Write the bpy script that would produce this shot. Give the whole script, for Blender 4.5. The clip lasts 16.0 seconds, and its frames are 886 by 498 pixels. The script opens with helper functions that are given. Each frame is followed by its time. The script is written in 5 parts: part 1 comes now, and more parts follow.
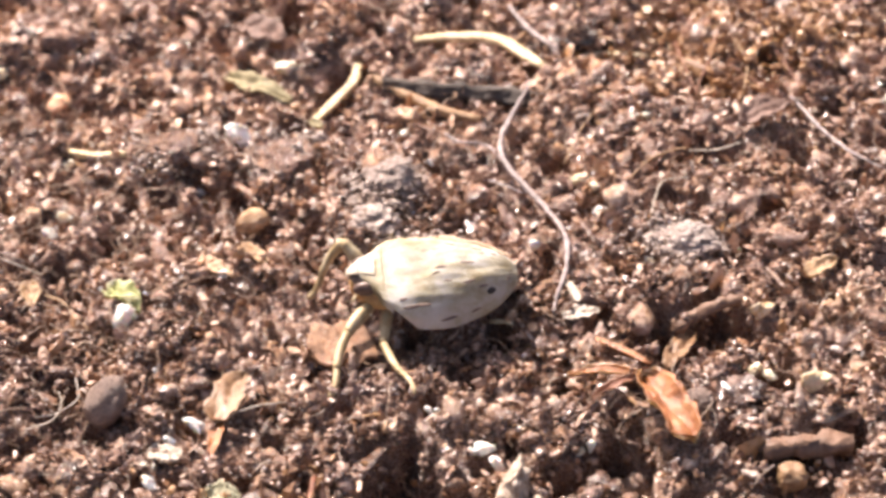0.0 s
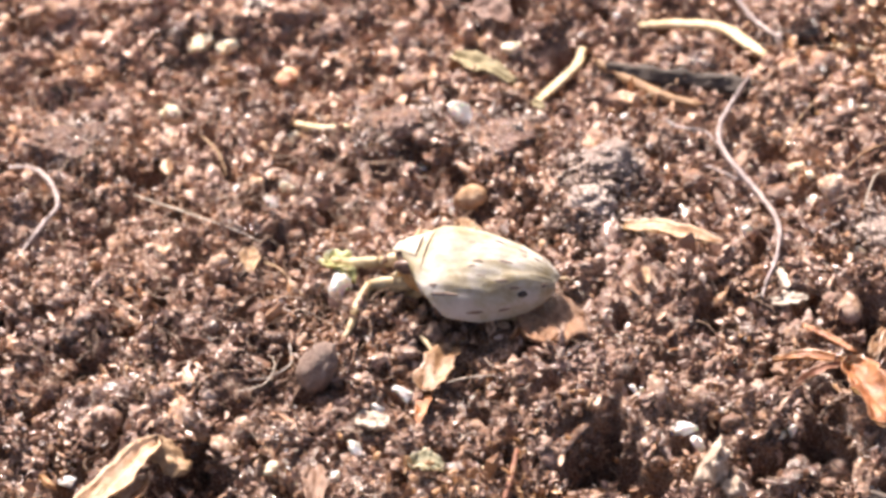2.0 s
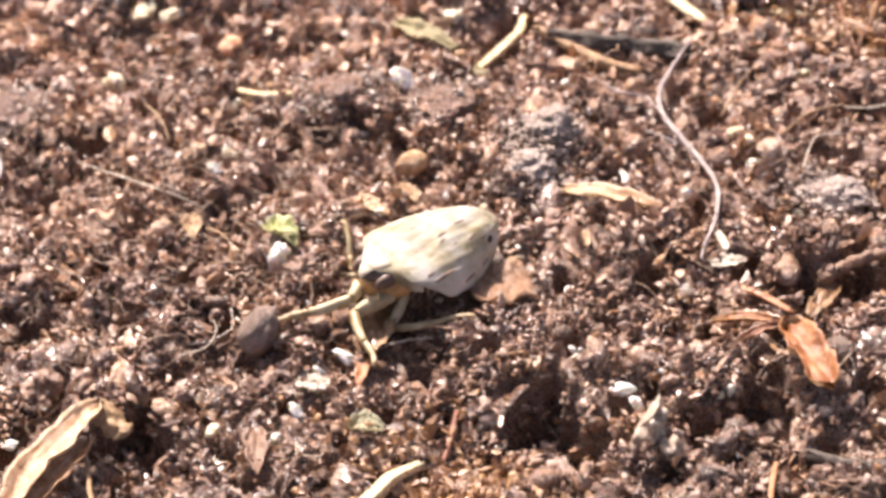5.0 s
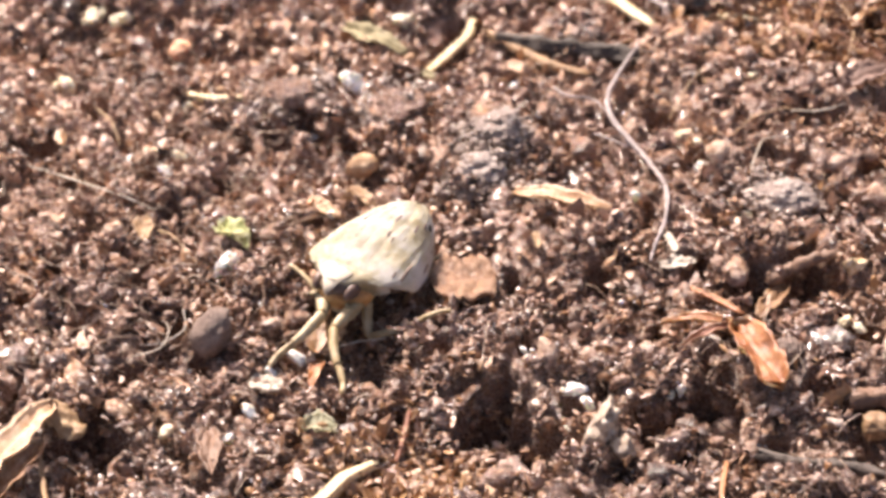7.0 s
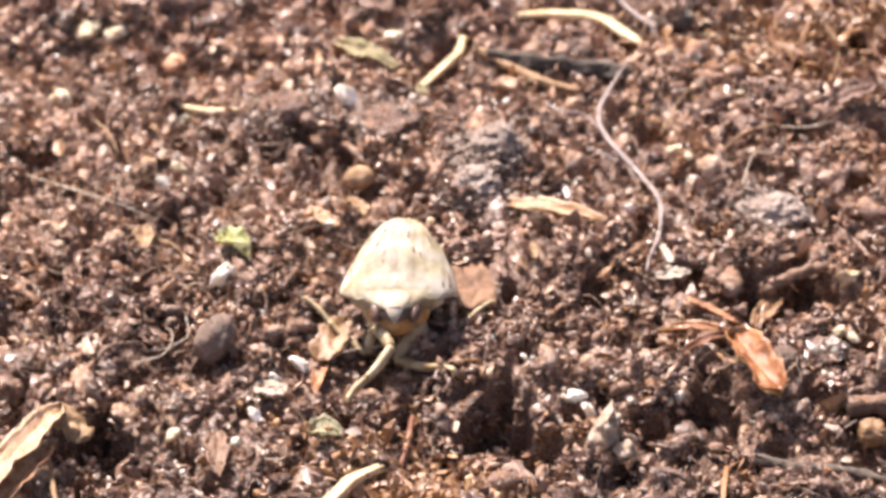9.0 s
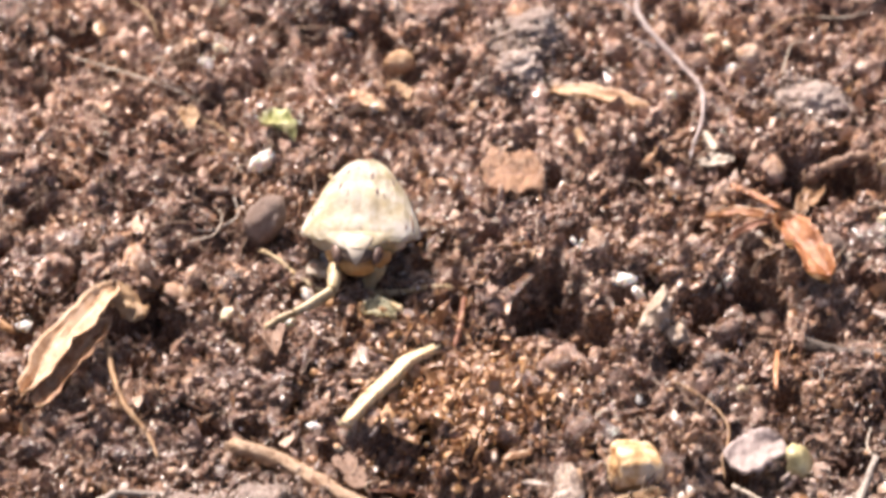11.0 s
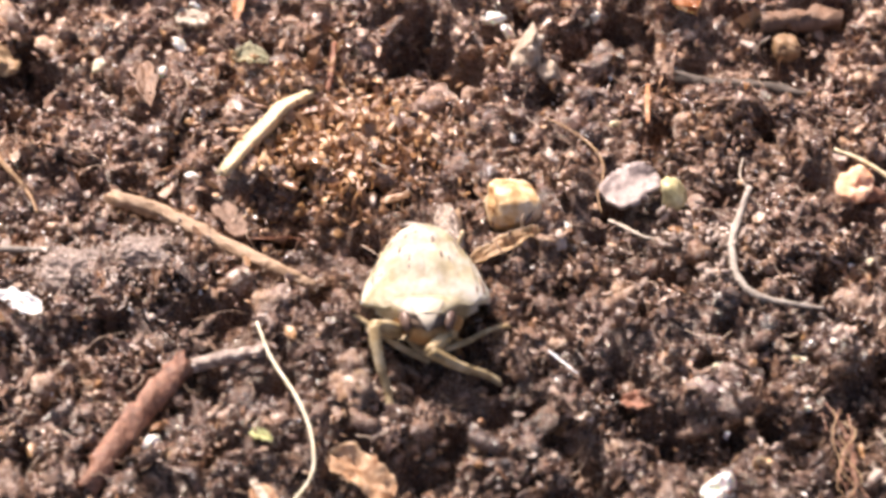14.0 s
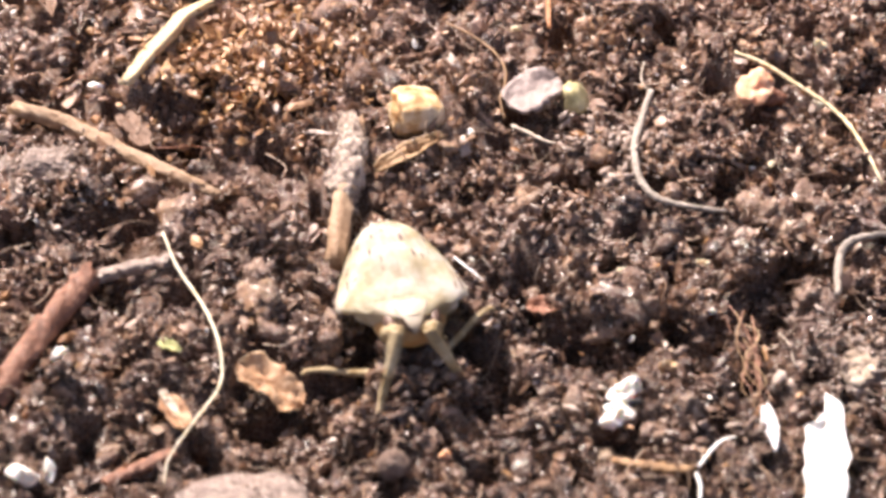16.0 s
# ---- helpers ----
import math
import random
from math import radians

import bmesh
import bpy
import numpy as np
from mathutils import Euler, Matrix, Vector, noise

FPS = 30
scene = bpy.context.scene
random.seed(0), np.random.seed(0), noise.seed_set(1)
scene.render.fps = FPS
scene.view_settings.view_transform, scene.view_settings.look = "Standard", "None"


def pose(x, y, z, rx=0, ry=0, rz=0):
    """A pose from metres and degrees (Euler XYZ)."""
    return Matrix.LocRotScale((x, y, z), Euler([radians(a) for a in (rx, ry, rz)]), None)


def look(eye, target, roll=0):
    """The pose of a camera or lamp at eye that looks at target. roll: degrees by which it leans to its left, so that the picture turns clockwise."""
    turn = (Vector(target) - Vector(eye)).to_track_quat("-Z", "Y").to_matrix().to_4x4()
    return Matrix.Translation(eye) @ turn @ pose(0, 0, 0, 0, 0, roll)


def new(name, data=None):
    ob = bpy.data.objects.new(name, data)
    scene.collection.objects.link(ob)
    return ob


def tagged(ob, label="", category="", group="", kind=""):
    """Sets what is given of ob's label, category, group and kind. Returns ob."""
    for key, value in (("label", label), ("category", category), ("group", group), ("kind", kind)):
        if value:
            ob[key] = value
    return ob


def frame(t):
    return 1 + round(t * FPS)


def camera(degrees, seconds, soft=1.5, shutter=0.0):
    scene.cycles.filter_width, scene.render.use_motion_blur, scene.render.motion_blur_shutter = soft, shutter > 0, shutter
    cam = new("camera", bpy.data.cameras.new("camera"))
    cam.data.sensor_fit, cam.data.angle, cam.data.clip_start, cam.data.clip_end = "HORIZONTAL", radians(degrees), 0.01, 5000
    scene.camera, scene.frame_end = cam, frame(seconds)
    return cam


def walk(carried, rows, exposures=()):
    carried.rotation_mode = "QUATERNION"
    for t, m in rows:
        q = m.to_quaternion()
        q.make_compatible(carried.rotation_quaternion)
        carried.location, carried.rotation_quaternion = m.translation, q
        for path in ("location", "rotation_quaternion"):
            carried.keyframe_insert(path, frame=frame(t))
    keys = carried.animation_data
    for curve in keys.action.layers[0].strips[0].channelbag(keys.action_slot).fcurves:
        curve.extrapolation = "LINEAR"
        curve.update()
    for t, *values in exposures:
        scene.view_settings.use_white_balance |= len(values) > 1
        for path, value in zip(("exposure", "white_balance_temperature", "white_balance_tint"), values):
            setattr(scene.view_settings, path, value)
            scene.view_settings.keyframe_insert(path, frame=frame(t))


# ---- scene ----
cam = camera(14.14, 16.0, soft=3.2, shutter=0.4)
cam.data.dof.use_dof = True
cam.data.dof.focus_distance, cam.data.dof.aperture_fstop = 0.118, 130.0
PATH = [
    (0, (-0.001461, -0.094211, 0.079419), (0.005691, 0.001671, -0.000459), -4.29),
    (0.5, (0.000531, -0.096029, 0.079335), (0.003297, 0.000439, -0.000109), -5.19),
    (1, (0.000013, -0.097474, 0.080273), (0.000918, -0.001149, 0.000613), -5.27),
    (1.5, (0.000016, -0.097355, 0.080100), (-0.000763, -0.000600, 0.000962), -5.56),
    (2, (0.000065, -0.096237, 0.079763), (-0.001883, 0.000460, 0.000574), -5.56),
    (2.5, (0.000404, -0.096207, 0.079447), (-0.001612, 0.000755, 0.000584), -5.55),
    (3, (0.000607, -0.096275, 0.079239), (-0.000301, 0.000599, 0.000248), -5.09),
    (3.5, (-0.000000, -0.096388, 0.079589), (-0.000002, 0.000035, 0.000042), -4.69),
    (4, (0.001014, -0.097201, 0.079090), (0.000005, -0.000688, -0.000340), -5.45),
    (6.5, (0.000586, -0.097672, 0.079507), (0.000732, -0.001126, 0.000110), -4.82),
    (7, (0.000076, -0.098203, 0.079433), (0.001790, -0.001508, 0.000236), -4.48),
    (7.5, (-0.000450, -0.098081, 0.079948), (0.002460, -0.001629, 0.000491), -4.07),
    (8, (-0.000263, -0.098471, 0.079406), (0.002731, -0.001603, 0.000460), -4.18),
    (10.5, (-0.010747, -0.102448, 0.080051), (-0.000046, -0.004848, 0.002691), 0.24),
    (11, (-0.009980, -0.100876, 0.080009), (-0.000239, -0.005978, -0.000766), -0.37),
    (11.5, (-0.009908, -0.099987, 0.079447), (-0.001771, -0.006447, -0.003070), -0.93),
    (12, (-0.009555, -0.099950, 0.079991), (-0.001798, -0.007002, -0.003229), -1.29),
    (12.5, (-0.009377, -0.100350, 0.080082), (-0.000454, -0.007386, -0.003003), -1.17),
    (13, (-0.010038, -0.100175, 0.080034), (0.001574, -0.009288, -0.004994), -0.51),
    (13.5, (-0.010208, -0.100234, 0.080221), (0.002887, -0.010985, -0.006312), -0.30),
    (14, (-0.011581, -0.100498, 0.081332), (0.003274, -0.013213, -0.006905), 0.24),
    (14.5, (-0.011890, -0.100001, 0.081665), (0.004546, -0.014497, -0.008023), 1.01),
    (15, (-0.012178, -0.099811, 0.082034), (0.005763, -0.016311, -0.009240), 1.58),
    (15.5, (-0.012175, -0.099461, 0.082466), (0.005978, -0.016656, -0.009397), 1.85),
    (16, (-0.012083, -0.100131, 0.082299), (0.006130, -0.016535, -0.008833), 1.44),
]
walk(cam, [(t, look(eye, target, roll)) for t, eye, target, roll in PATH], exposures=[(0, 1.29, 6950, 21), (8, 1.19, 6950, 21), (12.5, 1.07, 6980, 21), (16, 1.13, 6980, 22)])


MM = 0.001
SUN = Vector((-0.25, 0.63, 0.735)).normalized()

# ---- light ----
world = bpy.data.worlds.new("sky")
scene.world = world
world.use_nodes = True
wn = world.node_tree
sky = wn.nodes.new("ShaderNodeTexSky")
sky.sky_type, sky.sun_disc = "NISHITA", False
sky.air_density, sky.dust_density, sky.ozone_density = 0.7, 4.0, 0.4
sky.sun_elevation = math.asin(SUN.z)
sky.sun_rotation = math.atan2(SUN.x, SUN.y)
wn.links.new(sky.outputs[0], wn.nodes["Background"].inputs[0])
wn.nodes["Background"].inputs[1].default_value = 0.08
lamp = bpy.data.lights.new("sun", "SUN")
lamp.energy, lamp.angle, lamp.color = 4.6, radians(0.8), (1.0, 0.93, 0.84)
sun = new("sun", lamp)
sun.matrix_world = look(SUN * 2.0, (0, 0, 0))


# ---- materials ----
MATS = {}


def surface(name, stops, grain=6000.0, rough=0.7, bump=0.4, spread=0.25, stain=900.0, source="object", through_light=0.0, specular=0.4, bump_size=0.00008, wet=0.0, cells=0.0, tint=0.0, glare_fall=0.0):
    """A natural surface: a ramp of base colours over fine grain, broad stains and a difference from piece to piece."""
    m = bpy.data.materials.new(name)
    m.use_nodes = True
    nt, ln = m.node_tree, m.node_tree.links.new
    bsdf = nt.nodes["Principled BSDF"]
    co = nt.nodes.new("ShaderNodeTexCoord")
    fine = nt.nodes.new("ShaderNodeTexNoise")
    fine.inputs["Scale"].default_value, fine.inputs["Detail"].default_value, fine.inputs["Roughness"].default_value = grain, 6, 0.65
    broad = nt.nodes.new("ShaderNodeTexNoise")
    broad.inputs["Scale"].default_value, broad.inputs["Detail"].default_value = stain, 3
    ln(co.outputs["Object"], fine.inputs["Vector"])
    ln(co.outputs["Object"], broad.inputs["Vector"])
    if source == "island":
        piece = nt.nodes.new("ShaderNodeNewGeometry").outputs["Random Per Island"]
    else:
        piece = nt.nodes.new("ShaderNodeObjectInfo").outputs["Random"]
    mix = nt.nodes.new("ShaderNodeMath")
    mix.operation = "MULTIPLY_ADD"
    ln(piece, mix.inputs[0])
    mix.inputs[1].default_value = spread
    ln(fine.outputs["Fac"], mix.inputs[2])
    both = nt.nodes.new("ShaderNodeMath")
    both.operation = "MULTIPLY_ADD"
    ln(broad.outputs["Fac"], both.inputs[0])
    both.inputs[1].default_value = 0.5
    ln(mix.outputs[0], both.inputs[2])
    value = both.outputs[0]
    height = fine.outputs["Fac"]
    if cells:
        # Globules: each with a tone of its own and a rounded top.
        warp = nt.nodes.new("ShaderNodeMixRGB")
        warp.blend_type, warp.inputs["Fac"].default_value = "ADD", 0.00012
        ln(co.outputs["Object"], warp.inputs["Color1"])
        ln(fine.outputs["Color"], warp.inputs["Color2"])
        vor = nt.nodes.new("ShaderNodeTexVoronoi")
        vor.inputs["Scale"].default_value = cells
        ln(warp.outputs["Color"], vor.inputs["Vector"])
        tone = nt.nodes.new("ShaderNodeSeparateColor")
        ln(vor.outputs["Color"], tone.inputs["Color"])
        some = nt.nodes.new("ShaderNodeMath")
        some.operation = "MULTIPLY_ADD"
        ln(tone.outputs["Red"], some.inputs[0])
        some.inputs[1].default_value = 0.34
        ln(value, some.inputs[2])
        less = nt.nodes.new("ShaderNodeMath")
        less.operation, less.inputs[1].default_value = "SUBTRACT", 0.16
        ln(some.outputs[0], less.inputs[0])
        value = less.outputs[0]
        dome = nt.nodes.new("ShaderNodeMath")
        dome.operation = "MULTIPLY_ADD"
        ln(vor.outputs["Distance"], dome.inputs[0])
        dome.inputs[1].default_value = -0.6
        ln(height, dome.inputs[2])
        height = dome.outputs[0]
    level = nt.nodes.new("ShaderNodeMapRange")
    level.inputs["From Min"].default_value, level.inputs["From Max"].default_value = 0.45, 1.05 + spread
    ln(value, level.inputs["Value"])
    ramp = nt.nodes.new("ShaderNodeValToRGB")
    while len(ramp.color_ramp.elements) < len(stops):
        ramp.color_ramp.elements.new(0.5)
    for e, (p, c) in zip(ramp.color_ramp.elements, stops):
        e.position, e.color = p, (*c, 1)
    ln(level.outputs["Result"], ramp.inputs["Fac"])
    colour = ramp.outputs["Color"]
    if tint:
        # Drifts from golden to mauve brown over a few millimetres and from crumb to crumb.
        drift = nt.nodes.new("ShaderNodeTexNoise")
        drift.inputs["Scale"].default_value, drift.inputs["Detail"].default_value, drift.inputs["Roughness"].default_value = 420, 5, 0.75
        ln(co.outputs["Object"], drift.inputs["Vector"])
        hue = nt.nodes.new("ShaderNodeValToRGB")
        hue.color_ramp.elements[0].position, hue.color_ramp.elements[0].color = 0.36, (1.16, 0.985, 0.70, 1)
        hue.color_ramp.elements[1].position, hue.color_ramp.elements[1].color = 0.62, (0.91, 0.89, 0.95, 1)
        mid = hue.color_ramp.elements.new(0.48)
        mid.color = (1.03, 0.965, 0.90, 1)
        ln(drift.outputs["Fac"], hue.inputs["Fac"])
        tinge = nt.nodes.new("ShaderNodeMixRGB")
        tinge.blend_type, tinge.inputs["Fac"].default_value = "MULTIPLY", tint
        ln(colour, tinge.inputs["Color1"])
        ln(hue.outputs["Color"], tinge.inputs["Color2"])
        colour = tinge.outputs["Color"]
    if glare_fall:
        # Soil painted lighter towards +y for glare, darker towards -y, with a blotchy limit.
        apart = nt.nodes.new("ShaderNodeSeparateXYZ")
        ln(co.outputs["Object"], apart.inputs["Vector"])
        blotch = nt.nodes.new("ShaderNodeTexNoise")
        blotch.inputs["Scale"].default_value, blotch.inputs["Detail"].default_value = 190, 3
        ln(co.outputs["Object"], blotch.inputs["Vector"])
        edge = nt.nodes.new("ShaderNodeMath")
        edge.operation, edge.inputs[1].default_value = "MULTIPLY_ADD", 0.022
        ln(blotch.outputs["Fac"], edge.inputs[0])
        ln(apart.outputs["Y"], edge.inputs[2])
        glare_gain = nt.nodes.new("ShaderNodeMapRange")
        glare_gain.inputs["From Min"].default_value, glare_gain.inputs["From Max"].default_value = -0.022, 0.024
        glare_gain.inputs["To Min"].default_value, glare_gain.inputs["To Max"].default_value = 1 - glare_fall, 1.24
        ln(edge.outputs[0], glare_gain.inputs["Value"])
        glare_mix = nt.nodes.new("ShaderNodeVectorMath")
        glare_mix.operation = "SCALE"
        ln(colour, glare_mix.inputs[0])
        ln(glare_gain.outputs["Result"], glare_mix.inputs["Scale"])
        colour = glare_mix.outputs["Vector"]
    ln(colour, bsdf.inputs["Base Color"])
    bsdf.inputs["Specular IOR Level"].default_value = specular
    rr = nt.nodes.new("ShaderNodeMapRange")
    rr.inputs["To Min"].default_value, rr.inputs["To Max"].default_value = rough - 0.18, min(1, rough + 0.15)
    ln(fine.outputs["Fac"], rr.inputs["Value"])
    ln(rr.outputs["Result"], bsdf.inputs["Roughness"])
    bp = nt.nodes.new("ShaderNodeBump")
    bp.inputs["Strength"].default_value, bp.inputs["Distance"].default_value = bump, bump_size
    ln(height, bp.inputs["Height"])
    ln(bp.outputs["Normal"], bsdf.inputs["Normal"])
    if wet:
        bsdf.inputs["Coat Weight"].default_value, bsdf.inputs["Coat Roughness"].default_value = wet, 0.13
        ln(bp.outputs["Normal"], bsdf.inputs["Coat Normal"])
    if through_light:
        bsdf.inputs["Subsurface Weight"].default_value = through_light
        bsdf.inputs["Subsurface Radius"].default_value = (0.0004, 0.0003, 0.0002)
        bsdf.inputs["Subsurface Scale"].default_value = 1.0
    MATS[name] = m
    return m


surface("soil", [(0, (0.018, 0.009, 0.005)), (0.3, (0.095, 0.049, 0.030)), (0.65, (0.26, 0.148, 0.095)), (1, (0.52, 0.35, 0.245))],
        11000, 0.28, 0.9, 0.5, 420, specular=0.9, wet=0.9, cells=3300, bump_size=0.00018, tint=1.0, glare_fall=0.54)
surface("crumb", [(0, (0.024, 0.012, 0.007)), (0.2, (0.105, 0.054, 0.033)), (0.42, (0.24, 0.134, 0.085)), (0.64, (0.40, 0.248, 0.170)), (0.86, (0.62, 0.455, 0.345)), (1, (0.84, 0.73, 0.61))],
        11000, 0.25, 0.9, 0.62, 300, source="island", specular=1.0, wet=0.9, cells=4600, bump_size=0.00013, tint=1.0, glare_fall=0.54)
surface("flakes", [(0, (0.024, 0.012, 0.007)), (0.2, (0.10, 0.050, 0.030)), (0.42, (0.235, 0.130, 0.082)), (0.65, (0.40, 0.250, 0.168)), (0.88, (0.60, 0.44, 0.32)), (1, (0.80, 0.69, 0.56))],
        7000, 0.34, 0.6, 0.75, 300, source="island", specular=0.75, wet=0.75, bump_size=0.0001, tint=1.0, glare_fall=0.54)
surface("rust", [(0, (0.07, 0.028, 0.010)), (0.45, (0.27, 0.125, 0.045)), (0.8, (0.45, 0.255, 0.105)), (1, (0.60, 0.42, 0.23))], 6200, 0.35, 0.7, 0.7, 300, source="island", specular=0.8, wet=0.8)
surface("glint", [(0, (0.30, 0.23, 0.18)), (0.5, (0.58, 0.51, 0.45)), (1, (0.84, 0.82, 0.79))], 6200, 0.25, 0.5, 0.6, 300, source="island", specular=0.8, wet=0.8)
surface("palegrit", [(0, (0.12, 0.075, 0.055)), (0.5, (0.34, 0.25, 0.20)), (1, (0.66, 0.57, 0.50))], 12000, 0.3, 0.8, 0.9, 300, source="island", specular=0.8, wet=0.8)
surface("hair", [(0, (0.10, 0.06, 0.04)), (0.5, (0.28, 0.19, 0.13)), (1, (0.55, 0.45, 0.36))], 4000, 0.6, 0.2, 0.8, 300, source="island")
surface("gray", [(0, (0.09, 0.062, 0.050)), (0.3, (0.27, 0.198, 0.165)), (0.65, (0.47, 0.375, 0.32)), (1, (0.72, 0.63, 0.56))], 8200, 0.36, 1.0, 0.2, 900, specular=0.8, wet=0.8, cells=5200, bump_size=0.00016)
surface("white", [(0, (0.46, 0.41, 0.34)), (0.22, (0.74, 0.70, 0.64)), (0.45, (0.84, 0.82, 0.78)), (1, (0.88, 0.87, 0.84))], 4200, 0.65, 0.7, 0.2, through_light=0.4)
surface("cream", [(0, (0.34, 0.24, 0.13)), (0.35, (0.66, 0.57, 0.40)), (1, (0.84, 0.79, 0.67))], 4200, 0.6, 0.9, 0.3, through_light=0.4)
surface("cream2", [(0, (0.14, 0.09, 0.06)), (0.35, (0.38, 0.285, 0.205)), (0.7, (0.58, 0.48, 0.38)), (1, (0.78, 0.71, 0.62))], 5200, 0.5, 1.0, 0.3, cells=3600, bump_size=0.00016, wet=0.4)
surface("yellow", [(0, (0.08, 0.04, 0.02)), (0.26, (0.36, 0.165, 0.06)), (0.44, (0.60, 0.40, 0.20)), (0.66, (0.72, 0.58, 0.40)), (1, (0.82, 0.77, 0.68))], 1900, 0.4, 0.8, 0.1, 700, wet=0.3)
surface("pink", [(0, (0.40, 0.12, 0.065)), (0.4, (0.68, 0.33, 0.19)), (1, (0.82, 0.64, 0.47))], 3000, 0.5, 0.8, 0.2, through_light=0.4)
surface("lime", [(0, (0.16, 0.15, 0.09)), (0.5, (0.33, 0.32, 0.205)), (1, (0.58, 0.56, 0.42))], 4200, 0.6, 0.8, 0.3, through_light=0.2)
surface("brown", [(0, (0.08, 0.052, 0.039)), (0.5, (0.195, 0.134, 0.105)), (1, (0.35, 0.26, 0.215))], 9000, 0.45, 1.0, 0.2, bump_size=0.00014, wet=0.3)
surface("orange", [(0, (0.06, 0.018, 0.008)), (0.35, (0.25, 0.085, 0.026)), (0.75, (0.44, 0.20, 0.080)), (1, (0.60, 0.36, 0.19))], 3600, 0.4, 0.9, 0.25, 900, through_light=0.15, wet=0.3)
surface("red", [(0, (0.06, 0.022, 0.014)), (0.5, (0.20, 0.080, 0.046)), (1, (0.40, 0.22, 0.15))], 3400, 0.55, 0.8, 0.3, 500, through_light=0.1)
surface("green", [(0, (0.12, 0.13, 0.045)), (0.45, (0.33, 0.35, 0.14)), (1, (0.62, 0.61, 0.38))], 3600, 0.5, 0.6, 0.2, through_light=0.2)
surface("rosewood", [(0, (0.06, 0.026, 0.017)), (0.35, (0.20, 0.092, 0.058)), (0.65, (0.36, 0.19, 0.125)), (1, (0.56, 0.38, 0.28))], 3600, 0.42, 1.0, 0.2, 700, wet=0.3, bump_size=0.00014)
surface("amber", [(0, (0.06, 0.029, 0.013)), (0.45, (0.195, 0.105, 0.050)), (1, (0.40, 0.26, 0.15))], 3600, 0.4, 0.9, 0.2, through_light=0.1, wet=0.3)
surface("moss", [(0, (0.11, 0.085, 0.045)), (0.5, (0.26, 0.22, 0.12)), (1, (0.46, 0.42, 0.27))], 3600, 0.7, 0.6, 0.2)
surface("straw", [(0, (0.16, 0.10, 0.05)), (0.25, (0.44, 0.32, 0.17)), (0.6, (0.66, 0.54, 0.34)), (1, (0.78, 0.70, 0.52))], 3400, 0.5, 0.7, 0.2, through_light=0.15)
surface("tan", [(0, (0.10, 0.055, 0.028)), (0.45, (0.29, 0.175, 0.09)), (1, (0.56, 0.41, 0.25))], 3400, 0.55, 0.8, 0.25, through_light=0.15)
surface("pinkleaf", [(0, (0.07, 0.026, 0.012)), (0.3, (0.27, 0.13, 0.06)), (0.6, (0.50, 0.325, 0.20)), (1, (0.68, 0.52, 0.39))], 3000, 0.5, 0.9, 0.2, 1100, through_light=0.15)
surface("wood", [(0, (0.08, 0.045, 0.03)), (0.5, (0.20, 0.12, 0.08)), (1, (0.34, 0.24, 0.18))], 3000, 0.6, 0.6, 0.2)
surface("dark", [(0, (0.026, 0.020, 0.017)), (0.5, (0.075, 0.060, 0.050)), (1, (0.17, 0.14, 0.12))], 4000, 0.75, 1.0, 0.2)
surface("bark", [(0, (0.05, 0.032, 0.025)), (0.32, (0.17, 0.118, 0.092)), (0.6, (0.37, 0.285, 0.225)), (1, (0.68, 0.58, 0.49))], 4600, 0.28, 1.0, 0.1, 900, specular=0.9, wet=1.0, cells=3600, bump_size=0.00018)
surface("stem", [(0, (0.11, 0.062, 0.036)), (0.35, (0.33, 0.215, 0.132)), (1, (0.56, 0.42, 0.30))], 4200, 0.5, 1.0, 0.1)
surface("mauve", [(0, (0.12, 0.088, 0.082)), (0.5, (0.25, 0.20, 0.19)), (1, (0.50, 0.42, 0.39))], 4200, 0.4, 0.9, 0.2, wet=0.4)
surface("pale", [(0, (0.20, 0.155, 0.115)), (0.5, (0.42, 0.36, 0.29)), (1, (0.68, 0.62, 0.54))], 3900, 0.5, 0.6, 0.2)
surface("lemon", [(0, (0.30, 0.22, 0.10)), (0.4, (0.58, 0.49, 0.29)), (1, (0.80, 0.75, 0.60))], 3600, 0.5, 0.7, 0.1)
surface("paper", [(0, (0.74, 0.70, 0.64)), (0.4, (0.82, 0.80, 0.77)), (1, (0.88, 0.87, 0.86))], 1800, 0.7, 0.2, 0.1, through_light=0.45)
surface("brownflake", [(0, (0.08, 0.045, 0.035)), (0.5, (0.18, 0.11, 0.085)), (1, (0.30, 0.20, 0.16))], 4200, 0.6, 0.8, 0.1)
surface("tanflake", [(0, (0.075, 0.036, 0.018)), (0.42, (0.25, 0.128, 0.066)), (0.8, (0.42, 0.245, 0.14)), (1, (0.58, 0.42, 0.29))], 4600, 0.4, 1.0, 0.1, bump_size=0.00016, wet=0.5)
surface("husk", [(0, (0.20, 0.10, 0.045)), (0.35, (0.46, 0.28, 0.15)), (1, (0.70, 0.54, 0.37))], 3200, 0.4, 0.8, 0.1, cells=1500, bump_size=0.00025)
MATS["tan2"] = MATS["cream2"]
surface("wing", [(0, (0.17, 0.13, 0.07)), (0.28, (0.265, 0.216, 0.122)), (0.48, (0.395, 0.346, 0.245)), (0.66, (0.50, 0.460, 0.385)), (1, (0.61, 0.58, 0.52))],
        800, 0.6, 0.5, 0.05, 480, through_light=0.3, specular=0.25, bump_size=0.00014)
wing_bsdf = MATS["wing"].node_tree.nodes["Principled BSDF"]
wing_bsdf.inputs["Subsurface Weight"].default_value, wing_bsdf.inputs["Subsurface Radius"].default_value = 0.4, (0.0009, 0.0007, 0.0004)
